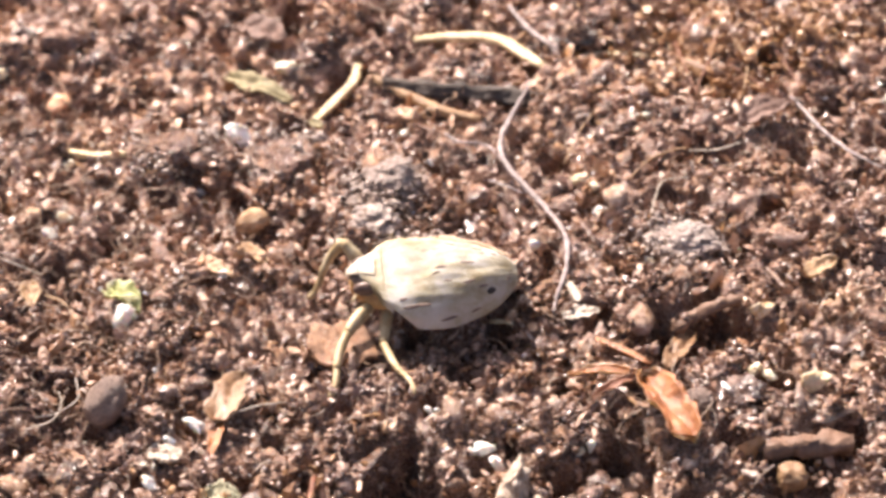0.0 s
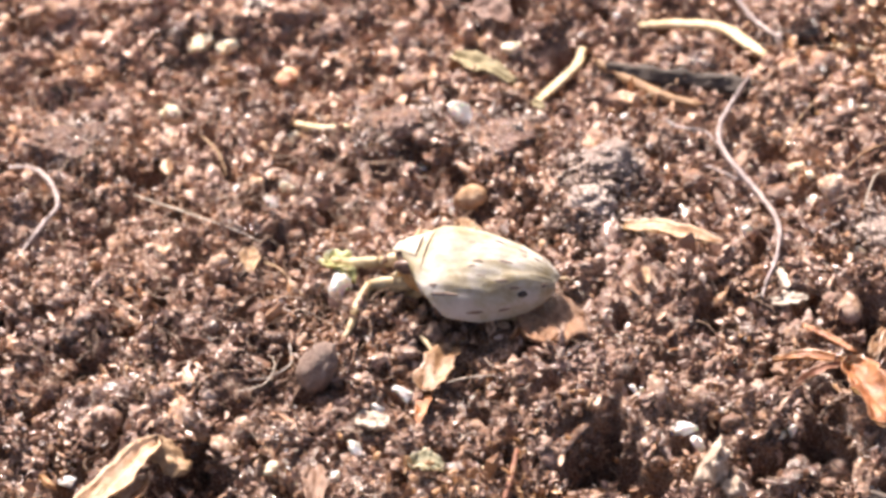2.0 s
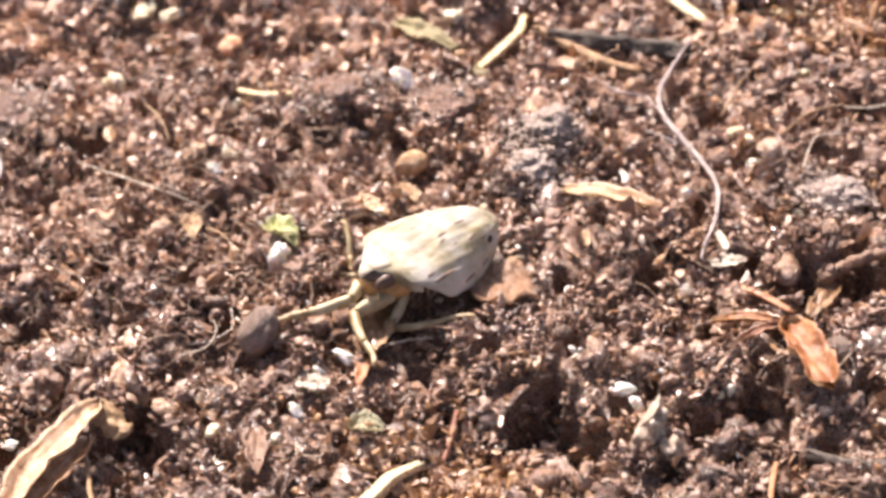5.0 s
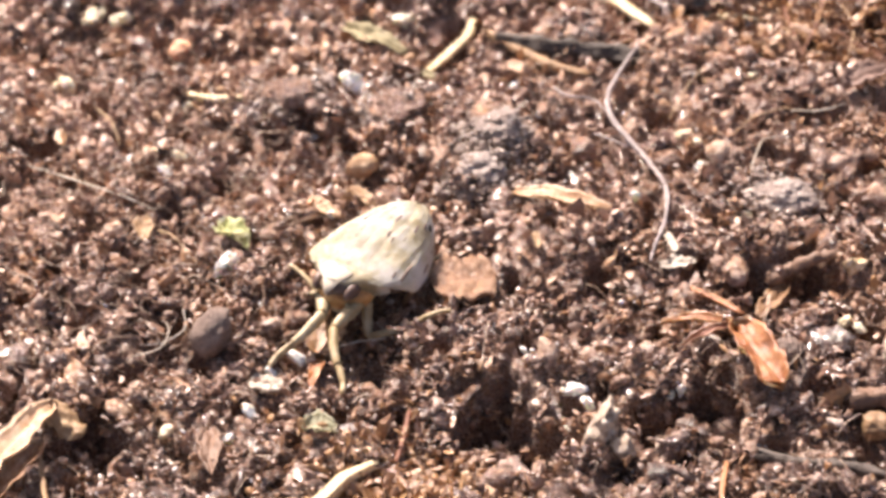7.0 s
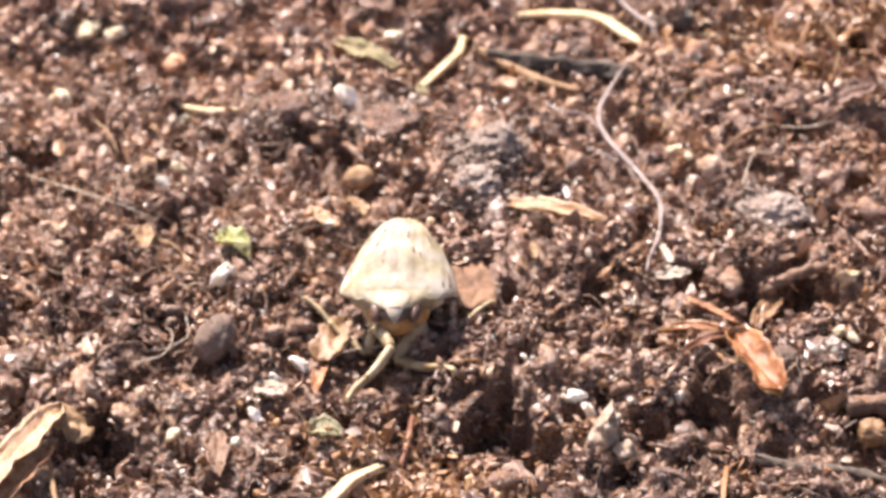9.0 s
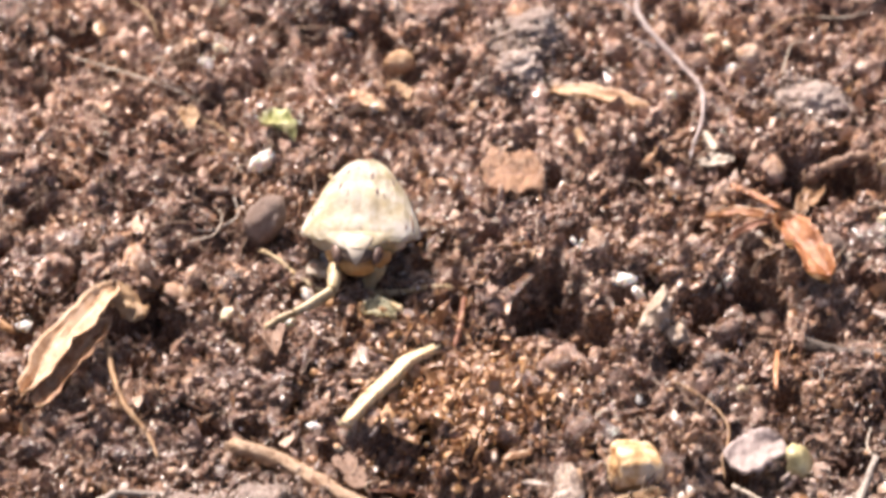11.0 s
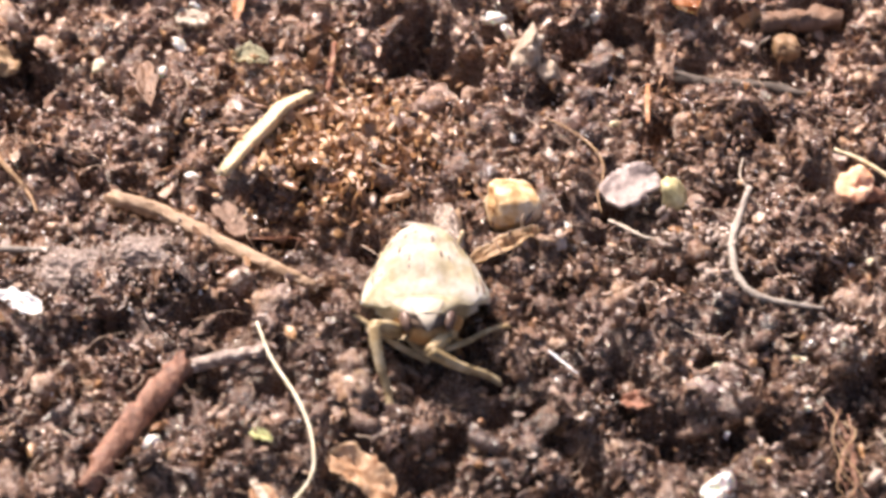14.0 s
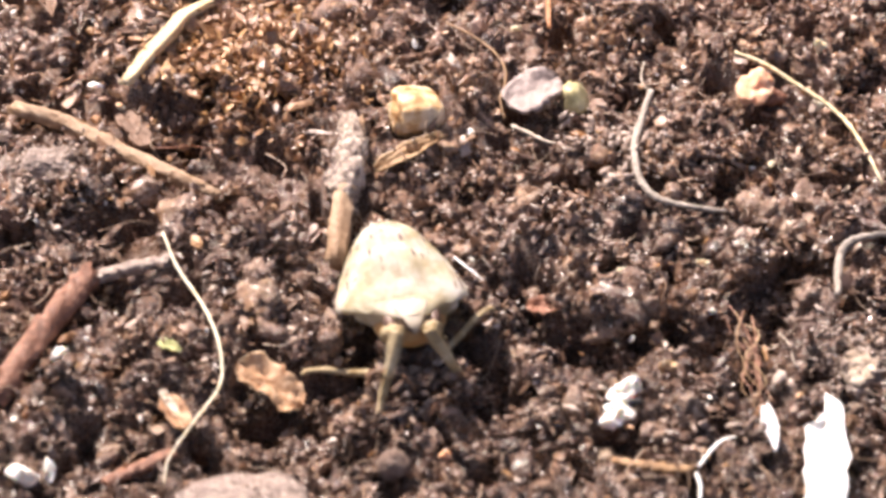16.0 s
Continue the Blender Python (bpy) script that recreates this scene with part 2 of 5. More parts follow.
surface("patch", [(0, (0.36, 0.30, 0.21)), (0.5, (0.52, 0.46, 0.36)), (1, (0.66, 0.61, 0.52))], 2300, 0.5, 0.3, 0.05, 900)
surface("crown", [(0, (0.06, 0.037, 0.025)), (0.3, (0.13, 0.085, 0.06)), (0.6, (0.21, 0.15, 0.105)), (1, (0.32, 0.25, 0.185))], 2300, 0.5, 0.3, 0.05)
surface("olive", [(0, (0.26, 0.22, 0.10)), (0.5, (0.46, 0.41, 0.22)), (1, (0.62, 0.57, 0.36))], 2600, 0.35, 0.2, 0.1)
surface("dull", [(0, (0.10, 0.082, 0.068)), (0.5, (0.28, 0.245, 0.21)), (1, (0.52, 0.47, 0.42))], 4600, 0.45, 1.0, 0.2)
surface("face", [(0, (0.16, 0.075, 0.026)), (0.4, (0.44, 0.235, 0.082)), (1, (0.62, 0.42, 0.20))], 2300, 0.45, 0.2, 0.05, through_light=0.3)
surface("brow", [(0, (0.05, 0.03, 0.025)), (0.5, (0.15, 0.10, 0.08)), (1, (0.30, 0.22, 0.17))], 2600, 0.5, 0.2, 0.05)
surface("eye", [(0, (0.07, 0.042, 0.033)), (0.5, (0.135, 0.086, 0.067)), (1, (0.22, 0.155, 0.125))], 5200, 0.4, 0.1, 0.05)
surface("leg", [(0, (0.13, 0.075, 0.03)), (0.35, (0.33, 0.245, 0.125)), (1, (0.56, 0.48, 0.32))], 1500, 0.45, 0.2, 0.1, 1500)
surface("spot", [(0, (0.012, 0.010, 0.008)), (1, (0.05, 0.04, 0.03))], 2600, 0.5, 0.2, 0.05)


# ---- mesh helpers ----
def mesh_of(name, verts, faces, material, smooth=True, sharp=0):
    """A mesh from places in millimetres."""
    me = bpy.data.meshes.new(name)
    me.from_pydata((np.asarray(verts, float) * MM).tolist(), [], [tuple(int(i) for i in f) for f in faces])
    me.materials.append(MATS[material])
    me.polygons.foreach_set("use_smooth", [smooth] * len(me.polygons))
    me.update()
    if sharp:
        me.set_sharp_from_angle(angle=radians(sharp))
    return me


def part(name, me, parent, label=""):
    ob = new(name, me)
    ob.parent = parent
    return tagged(ob, label)


WAVES = [(2 * math.pi / w, a, p, 0.024 * w ** 0.75) for w, a, p in
         ((1.7 + 0.36 * i, (i * 2.39996) % math.pi, (i * 1.7) % 6.283) for i in range(22))]
# Holes in the soil: x, y, radius, depth.
PITS = [
    (3.00, -9.95, 1.25, 2.15),
    (4.05, -11.90, 0.95, 2.05),
    (8.60, -10.90, 0.90, 2.10),
    (14.23, -4.67, 1.18, 2.72),
    (12.35, -4.76, 0.76, 1.70),
    (10.51, -10.50, 1.04, 2.21),
    (-2.63, 6.46, 0.76, 1.02),
    (1.63, 6.05, 0.72, 1.19),
    (2.79, 10.45, 0.57, 0.68),
    (-7.06, -15.92, 0.85, 1.19),
    (-10.71, -9.40, 1.14, 1.19),
    (-1.87, -30.11, 1.14, 1.53),
    (9.45, -22.15, 0.95, 1.36),
    (0.49, -29.64, 0.95, 1.02),
    (14.23, -29.03, 0.95, 1.19),
    (-2.78, -17.57, 1.14, 1.19),
    (-6.48, -24.52, 0.76, 1.19),
    (8.59, -33.64, 0.95, 1.02),
    (9.30, -22.30, 0.95, 1.19),
    (7.99, -29.37, 1.04, 1.02),
    (4.68, -29.49, 1.24, 1.19),
    (6.74, -27.63, 1.04, 1.02),
    (3.04, -27.42, 0.85, 0.85),
    (5.12, -31.11, 0.95, 0.85),
    (11.66, -29.80, 1.04, 1.02),
    (15.42, -27.33, 1.14, 1.02),
]


def relief(x, y):
    """The height of the soil at a place, in millimetres."""
    z = 0.0 * np.asarray(x, float)
    for k, d, p, a in WAVES:
        z = z + a * np.cos(k * (x * math.cos(d) + y * math.sin(d)) + p)
    # The holes have ragged outlines.
    x, y = x + 0.42 * np.sin(2.3 * y + 1.1 * x) + 0.26 * np.sin(4.3 * y - 2.6 * x), y + 0.34 * np.sin(2.7 * x - 0.9 * y) + 0.22 * np.sin(5.1 * x + 2.2 * y)
    for px, py, r, deep in PITS:
        z = z - 1.5 * deep * np.exp(-(((x - px) ** 2 + (y - py) ** 2) / (1.08 * r) ** 2) ** 2)
    return z


def ball(level):
    bm = bmesh.new()
    bmesh.ops.create_icosphere(bm, subdivisions=level, radius=1)
    v = np.array([x.co[:] for x in bm.verts])
    f = np.array([[x.index for x in q.verts] for q in bm.faces])
    bm.free()
    return v, f


BALLS = {n: ball(n) for n in (1, 2, 3, 4)}


def lump(level, rough, seed, flat=0, sizes=((0.9, 1.0), (2.1, 0.55), (4.5, 0.3))):
    """A lumpy, partly faceted ball: verts and faces."""
    v, f = BALLS[level]
    r = np.ones(len(v))
    for size, amp in sizes:
        r += rough * amp * np.array([noise.noise(Vector(p) * size + Vector((seed * 3.7, seed * 1.3, seed * 7.1))) for p in v.tolist()])
    v = v * np.maximum(r, 0.25)[:, None]
    g = np.random.default_rng(seed)
    for _ in range(flat):
        n = g.normal(size=3)
        n /= np.linalg.norm(n)
        d = v @ n
        over = np.maximum(d - g.uniform(0.4, 0.75), 0)
        v = v - over[:, None] * n * 0.9
    return v, f


def shard(level, seed):
    """A jagged soil crumb, flatter and longer than round."""
    g = np.random.default_rng(seed + 500)
    v, f = lump(level, 0.8, seed, 3, ((0.8, 1.0), (2.3, 0.8), (5.5, 0.7)))
    return v * (1.25, g.uniform(0.6, 1.0), g.uniform(0.3, 0.7)), f


def turns(count, gen):
    """Random turns, as rows of matrices."""
    q = gen.normal(size=(count, 4))
    q /= np.linalg.norm(q, axis=1)[:, None]
    w, x, y, z = q.T
    return np.stack([1 - 2 * (y * y + z * z), 2 * (x * y - w * z), 2 * (x * z + w * y),
                     2 * (x * y + w * z), 1 - 2 * (x * x + z * z), 2 * (y * z - w * x),
                     2 * (x * z - w * y), 2 * (y * z + w * x), 1 - 2 * (x * x + y * y)], 1).reshape(-1, 3, 3)


def scattered(name, material, shapes, places, sizes, gen, smooth=True):
    """One mesh of many loose pieces, each a turned and stretched copy of one of the shapes."""
    allv, allf, base = [], [], 0
    which = gen.integers(0, len(shapes), len(places))
    rot = turns(len(places), gen)
    for k, (v, f) in enumerate(shapes):
        at = np.where(which == k)[0]
        if not len(at):
            continue
        q = np.einsum("nij,nvj->nvi", rot[at], v[None] * sizes[at][:, None, :]) + places[at][:, None, :]
        allv.append(q.reshape(-1, 3))
        allf.append((f[None] + (base + np.arange(len(at)) * len(v))[:, None, None]).reshape(-1, 3))
        base += len(at) * len(v)
    v, f = np.concatenate(allv) * MM, np.concatenate(allf)
    me = bpy.data.meshes.new(name)
    me.vertices.add(len(v))
    me.vertices.foreach_set("co", v.ravel())
    me.loops.add(len(f) * 3)
    me.loops.foreach_set("vertex_index", f.ravel().astype(np.int32))
    me.polygons.add(len(f))
    me.polygons.foreach_set("loop_start", np.arange(0, len(f) * 3, 3, dtype=np.int32))
    me.materials.append(MATS[material])
    me.update(calc_edges=True)
    me.polygons.foreach_set("use_smooth", [smooth] * len(f))
    me.validate()
    return new(name, me)


# ---- soil ----
def axis(low, high, step):
    inner = np.arange(low, high + step / 2, step)
    outer = np.array([2, 5, 10, 18, 30, 48, 80, 140, 260, 500, 1000, 3000.0])
    return np.r_[low - outer[::-1], inner, high + outer]


HOLES = [(2 * math.pi / w, a, p) for w, a, p in ((1.25 + 0.17 * i, (i * 2.1 + 0.4) % math.pi, (i * 2.9) % 6.283) for i in range(14))]


def hollow(x, y):
    """How much a place lies in a gap between clods: over 0 in a gap."""
    z = 0.0 * np.asarray(x, float)
    for k, d, p in HOLES:
        z = z + np.cos(k * (x * math.cos(d) + y * math.sin(d)) + p)
    return z / len(HOLES) ** 0.5 - 0.5


gx, gy = axis(-20, 27, 0.125), axis(-41, 23, 0.125)
X, Y = np.meshgrid(gx, gy)
Z = relief(X, Y) - 0.10 - 2.4 * np.clip(hollow(X, Y), 0, 0.55)
# Past the loose soil the bed evens out.
away = np.hypot(np.maximum(np.maximum(-20 - X, X - 27), 0), np.maximum(np.maximum(-41 - Y, Y - 23), 0))
Z = -0.1 + (Z + 0.1) * np.exp(-(away / 12) ** 2)
inside = (X > -20.1) & (X < 27.1) & (Y > -41.1) & (Y < 23.1)
fine = np.array([noise.turbulence(Vector((p, q, 0.0)), 4, True, noise_basis="PERLIN_ORIGINAL", amplitude_scale=0.6, frequency_scale=2.1)
                 for p, q in np.stack([X[inside], Y[inside]], 1).tolist()])
Z[inside] += 0.58 * (fine - fine.mean())
nx, ny = len(gx), len(gy)
idx = np.arange(nx * ny).reshape(ny, nx)
quads = np.stack([idx[:-1, :-1], idx[:-1, 1:], idx[1:, 1:], idx[1:, :-1]], -1).reshape(-1, 4)
ground = new("ground", mesh_of("ground", np.stack([X, Y, Z], -1).reshape(-1, 3), quads, "soil"))
tagged(ground, "dark brown crumbly potting soil with pits and clods", "soil", kind="structure")


def tube(points, radii, sides=8, seed=0, rough=0.12, ridge=0.0, ragged=0.0):
    """A swept, closed tube through the points: verts and faces."""
    p = np.asarray(points, float)
    rings = 6 * (len(p) - 1) + 1
    s = np.linspace(0, len(p) - 1, rings)
    ext = np.vstack([2 * p[0] - p[1], p, 2 * p[-1] - p[-2]])
    q = []
    for a in s:
        i = min(int(a), len(p) - 2)
        f = a - i
        p0, p1, p2, p3 = ext[i:i + 4]
        q.append(0.5 * (2 * p1 + (p2 - p0) * f + (2 * p0 - 5 * p1 + 4 * p2 - p3) * f * f + (3 * p1 - p0 - 3 * p2 + p3) * f ** 3))
    q = np.array(q)
    r = np.interp(np.linspace(0, 1, rings), np.linspace(0, 1, len(radii)), radii)
    g = np.random.default_rng(seed)
    d = np.gradient(q, axis=0)
    d /= np.linalg.norm(d, axis=1)[:, None] + 1e-9
    side = np.cross(d, (0.0, 0.0, 1.0))
    side /= np.linalg.norm(side, axis=1)[:, None] + 1e-9
    up = np.cross(side, d)
    v = []
    rib, tear = 1 + ridge * g.normal(size=sides), ragged * g.random((2, sides))
    for k in range(rings):
        for j in range(sides):
            a = 2 * math.pi * j / sides
            rr = r[k] * (1 + rough * g.normal()) * rib[j]
            v.append(q[k] + side[k] * math.cos(a) * rr + up[k] * math.sin(a) * rr * 0.85 + d[k] * r[k] * (tear[0, j] * (k == 0) * -1 + tear[1, j] * (k == rings - 1)))
    f = [(k * sides + j, k * sides + (j + 1) % sides, (k + 1) * sides + (j + 1) % sides, (k + 1) * sides + j) for k in range(rings - 1) for j in range(sides)]
    f += [tuple(range(sides))[::-1], tuple((rings - 1) * sides + j for j in range(sides))]
    return np.array(v), f


# Where things lie: x, y, radius. Big clods keep off these places.
COVER = []


# ---- loose things on the soil ----
GRAINS = {}
TONES = {"white": "white", "cream": "cream-coloured", "pink": "pinkish", "yellow": "yellow-tan", "lime": "greenish-yellow"}


def grain(x, y, wide, high, tone):
    """A perlite grain or small stone that lies half sunk in the soil."""
    k = len(GRAINS) % 6
    key = (tone, k)
    if key not in GRAINS:
        v, f = lump(3, 0.6, 120 + 7 * k + len(GRAINS), 7, ((0.9, 1.0), (2.3, 0.9), (5.5, 0.6)))
        GRAINS[key] = mesh_of("perlite_grain", v, f, tone)
    else:
        GRAINS[(tone, k, x)] = GRAINS[key]
    COVER.append((x, y, wide / 2))
    ob = new("perlite_grain", GRAINS[key])
    ob.matrix_basis = pose(x * MM, y * MM, (float(relief(x, y)) + 0.22 * high) * MM, 0, 0, (x * 71 + y * 37) % 50 - 25) @ Matrix.Diagonal((wide * 0.47, (wide + high) * 0.23, high * 0.48, 1))
    return tagged(ob, TONES[tone] + " perlite grain lying in the soil", "perlite grain", group="perlite grains on the soil")


STONES = {
    "perlite_chunk": ("rough white perlite chunk on the dark soil", "perlite"),
    "brown_pebble": ("smooth dark brown pebble bedded in the soil", "pebble"),
    "seed_husk": ("round orange-brown seed husk on the soil", "seed"),
    "yellow_stone": ("angular cream and yellow stone with brown pits", "stone"),
    "green_pebble": ("pale greenish-yellow translucent pebble", "pebble"),
    "pink_stone": ("pink and orange crumbly stone on the soil", "stone"),
    "tan_block": ("small tan wood block bedded in soil", "wood chip"),
    "cream_clump": ("cream-coloured crumbly clump of grit", "clump"),
    "gray_clod": ("grey-brown sparkling clod of compacted soil", "clod"),
}


def stone(name, x, y, wide, high, turn, tone):
    seed = int(abs(x * 13 + y * 29)) + 5
    block = name in ("yellow_stone", "tan_block")
    rough = {"brown_pebble": 0.22, "seed_husk": 0.05, "green_pebble": 0.5, "pink_stone": 0.55, "gray_clod": 0.45, "perlite_chunk": 0.6, "cream_clump": 0.7}.get(name, 0.3)
    v, f = lump(4 if wide > 0.9 else 3, 0.3 if block else rough, seed, 0 if block or name == "brown_pebble" else 2)
    if block:
        v = np.sign(v) * np.abs(v) ** 0.72
    if name == "gray_clod":
        v = v + 0.10 * np.array([[noise.noise(Vector(p) * 7), noise.noise(Vector(p) * 7.3 + Vector((9, 0, 0))), noise.noise(Vector(p) * 6.7 + Vector((0, 9, 0)))] for p in v.tolist()])
        v = v + 0.06 * np.array([[noise.noise(Vector(p) * k + Vector((k, 0, 0))) for k in (15, 16.5, 18)] for p in v.tolist()])
    v = v * (wide / 2, (wide + 2 * high) / 6, high * (0.28 if name == "gray_clod" else 0.5))
    ob = new(name, mesh_of(name, v, f, tone, name != "gray_clod"))
    sunk = 0.22 * high if name == "gray_clod" else 0.3 * high
    ob.matrix_basis = pose(x * MM, y * MM, (float(relief(x, y)) + sunk) * MM, 0, turn, 0)
    if name != "gray_clod":
        COVER.append((x, y, wide / 2))
    label, kind = STONES[name]
    return tagged(ob, label, kind)


COLOURS = {"straw": "pale yellow", "orange": "orange-brown", "red": "reddish-brown", "tan": "tan", "dark": "blackish", "mauve": "grey-mauve",
           "wood": "brown", "rosewood": "reddish-brown", "stem": "pinkish-tan", "gray": "grey-brown", "bark": "grey and cream", "pale": "pale grey", "dull": "dull grey", "white": "whitish", "lemon": "pale yellow", "pink": "pinkish", "cream": "cream-coloured"}
STRANDS = {"straw": ("broken straw lying on the soil", "straw"), "plant_stem": ("dry plant stem half buried in soil", "stem"), "twig": ("weathered twig lying in the soil", "twig"),
           "bark_chip": ("crusty strip of bark on the soil", "bark"), "root": ("dry curved root on the soil", "root"), "fiber": ("thin plant fibre on the soil", "fibre")}


def strand(name, wide, tone, points):
    """A root, stem, straw or fibre through the points."""
    seed = int(abs(points[0][0] * 17 + points[0][1] * 31))
    r = wide / 2 * (0.86 if name == "straw" else 1)
    thin = name in ("root", "fiber")
    radii = (r * 0.75, r, r * 0.95, r * 0.8, r * 0.45) if thin else (r * 0.95, r, r * 1.03, r, r * 0.95) if name == "twig" else (r * 0.8, r, r * 1.05, r, r * 0.7)
    c = np.mean(points, axis=0)
    v, f = tube(np.array(points) - c, radii, 6 if wide < 0.15 else 20 if name == "bark_chip" else 12, seed,
                0.13 if name == "bark_chip" else 0.025, 0.3 if name == "straw" else 0.2 if name in ("plant_stem", "twig") else 0.06, 0.0 if thin else 2.2)
    amp = {"bark_chip": 0.55, "twig": 0.45, "plant_stem": 0.3, "straw": 0.12, "root": 0.35}.get(name, 0.25) * r
    v = v + amp * np.array([[noise.noise(Vector(p) * k / max(r, 0.1) + Vector((seed, k, 0))) for k in (0.9, 1.0, 1.1)] for p in v.tolist()])
    v = v + 0.5 * amp * np.array([[noise.noise(Vector(p) * k / max(r, 0.1) + Vector((seed, k, 3))) for k in (2.4, 2.6, 2.8)] for p in v.tolist()])
    if name == "straw":
        v[:, 2] = v[:, 2].mean() + (v[:, 2] - v[:, 2].mean()) * 0.8
    ob = new(name, mesh_of(name, v, f, tone))
    ob.matrix_basis = pose(*(c * MM))
    for p, q in zip(points, points[1:]):
        COVER.extend((p[0] + (q[0] - p[0]) * s, p[1] + (q[1] - p[1]) * s, r) for s in (0, 0.33, 0.67, 1))
    label, kind = STRANDS[name]
    return tagged(ob, COLOURS[tone] + " " + label, kind)


FLAKES = {"dry_leaf": ("curled dry leaf piece on the soil", "leaf"), "bark_flake": ("flat rough bark flake on the soil", "bark flake"), "paper_scrap": ("torn white papery scrap on the soil", "scrap"),
          "seed_husk": ("white spindle-shaped seed husk", "seed husk"), "green_leaflet": ("small crumpled green leaf bit on the soil", "leaf"), "straw_chip": ("short pale straw chip", "straw")}
TINTS = {"mauve": "grey-mauve", "tan": "tan", "orange": "orange-brown", "red": "reddish", "pinkleaf": "pinkish-tan", "pale": "pale", "brownflake": "dark brown", "tanflake": "orange-brown",
         "gray": "grey", "wood": "brown", "paper": "bright", "green": "fresh", "moss": "mossy", "lime": "pale green", "amber": "amber-brown"}


def flake(name, a, b, wide, tone, curl, torn=False):
    """A thin leaf or bark piece from a to b, curled across and bent along, with a ragged edge."""
    a, b = np.array(a), np.array(b)
    seed = int(abs(a[0] * 19 + a[1] * 23)) + 3
    d = b - a
    length = np.linalg.norm(d)
    d = d / length
    n = np.cross((0, 0, 1), d)
    n /= np.linalg.norm(n)
    up = np.cross(d, n)
    c = (a + b) / 2
    rows, cols = 17, 11
    blunt = torn or name in ("bark_flake", "paper_scrap", "straw_chip")
    v = []
    thick = 0.05 if name != "bark_flake" else 0.14
    for side in (1, -1):
        for i in range(rows):
            s = i / (rows - 1)
            w = (1 - abs(2 * s - 1) ** 5) ** 0.5 * 0.5 if blunt else math.sin(math.pi * (0.06 + 0.90 * s) ** 0.8) ** 0.8 * 0.5
            ragged = 1 + 0.35 * noise.noise(Vector((s * 5, seed * 1.7, 0)))
            for j in range(cols):
                q = 2 * j / (cols - 1) - 1
                edge = 1 + 0.35 * noise.noise(Vector((s * 5, seed * 1.7, 5 * (1 if q > 0 else -1)))) + (0.06 if name == "paper_scrap" else 0.28) * noise.noise(Vector((s * 17, seed, 5 * (1 if q > 0 else -1))))
                y = q * w * wide * (edge if abs(q) > 0.1 else ragged)
                z = curl * wide * 0.5 * (q * q - 0.4) + 0.20 * wide * noise.noise(Vector((s * 4, q * 2, seed))) + 0.14 * wide * noise.noise(Vector((s * 9, q * 5, seed + 4)))
                z -= 0.04 * wide * math.exp(-(q / 0.15) ** 2) - 0.12 * curl * length * math.sin(math.pi * s)
                along = (s - 0.5) * length + (0.42 * (1 - s) * (1 - q) * wide if name == "paper_scrap" else 0)
                v.append(d * along + n * y + up * (z * (0.6 if name == "bark_flake" else 1) + side * thick / 2))
    at = lambda k, i, j: k * rows * cols + i * cols + j  # noqa: E731
    f = []
    for i in range(rows - 1):
        for j in range(cols - 1):
            f.append((at(0, i, j), at(0, i + 1, j), at(0, i + 1, j + 1), at(0, i, j + 1)))
            f.append((at(1, i, j), at(1, i, j + 1), at(1, i + 1, j + 1), at(1, i + 1, j)))
    for i in range(rows - 1):
        f += [(at(0, i, 0), at(1, i, 0), at(1, i + 1, 0), at(0, i + 1, 0)), (at(0, i, cols - 1), at(0, i + 1, cols - 1), at(1, i + 1, cols - 1), at(1, i, cols - 1))]
    for j in range(cols - 1):
        f += [(at(0, 0, j), at(0, 0, j + 1), at(1, 0, j + 1), at(1, 0, j)), (at(0, rows - 1, j), at(1, rows - 1, j), at(1, rows - 1, j + 1), at(0, rows - 1, j + 1))]
    ob = new(name, mesh_of(name, v, f, tone))
    ob.matrix_basis = pose(*(c * MM))
    COVER.extend((*(a + (b - a) * s)[:2], wide * 0.35) for s in (0.15, 0.5, 0.85))
    label, kind = FLAKES[name]
    return tagged(ob, TINTS[tone] + " " + label, kind)


def under(thing, ob, name, label=""):
    """Hangs ob below the thing as a part of it, where it is."""
    m = thing.matrix_basis.inverted() @ ob.matrix_basis
    ob.parent = thing
    ob.matrix_basis = m
    ob.name = name
    for key in ("label", "category", "group"):
        if key in ob:
            del ob[key]
    return tagged(ob, label)


stone("perlite_chunk", 8.74, -31.56, 1.17, 0.90, 0, "white")
stone("perlite_chunk", 8.21, -32.46, 0.99, 0.86, 20, "white")
stone("perlite_chunk", 7.77, -33.12, 1.15, 0.95, 30, "cream2")
stone("brown_pebble", 1.15, -33.08, 1.05, 0.98, 0, "brown")
stone("brown_pebble", -6.37, -5.30, 1.24, 1.94, 28, "brown")
stone("seed_husk", -0.82, 4.27, 1.27, 0.94, 0, "husk")
stone("yellow_stone", 4.51, -19.23, 1.78, 1.44, 10, "yellow")
stone("green_pebble", 9.96, -18.96, 0.89, 1.23, -15, "olive")
stone("pink_stone", 15.85, -19.82, 1.16, 1.05, 0, "pink")
stone("pink_stone", 16.38, -20.03, 0.75, 0.86, 0, "red")
stone("tan_block", 15.34, -12.19, 0.96, 0.82, 0, "tan")
stone("cream_clump", 6.40, -11.67, 1.05, 1.79, 10, "cream2")
stone("cream_clump", 6.94, -12.78, 0.74, 0.82, 0, "cream2")
stone("gray_clod", -3.5, -35.1, 5.4, 1.1, 0, "gray")
stone("gray_clod", 10.50, -21.56, 1.65, 1.47, 0, "gray")
stone("gray_clod", 4.17, 4.26, 1.87, 1.66, 0, "gray")
stone("gray_clod", 3.38, 2.20, 1.84, 1.43, 0, "gray")
stone("gray_clod", 14.00, -0.19, 2.41, 1.61, 0, "gray")
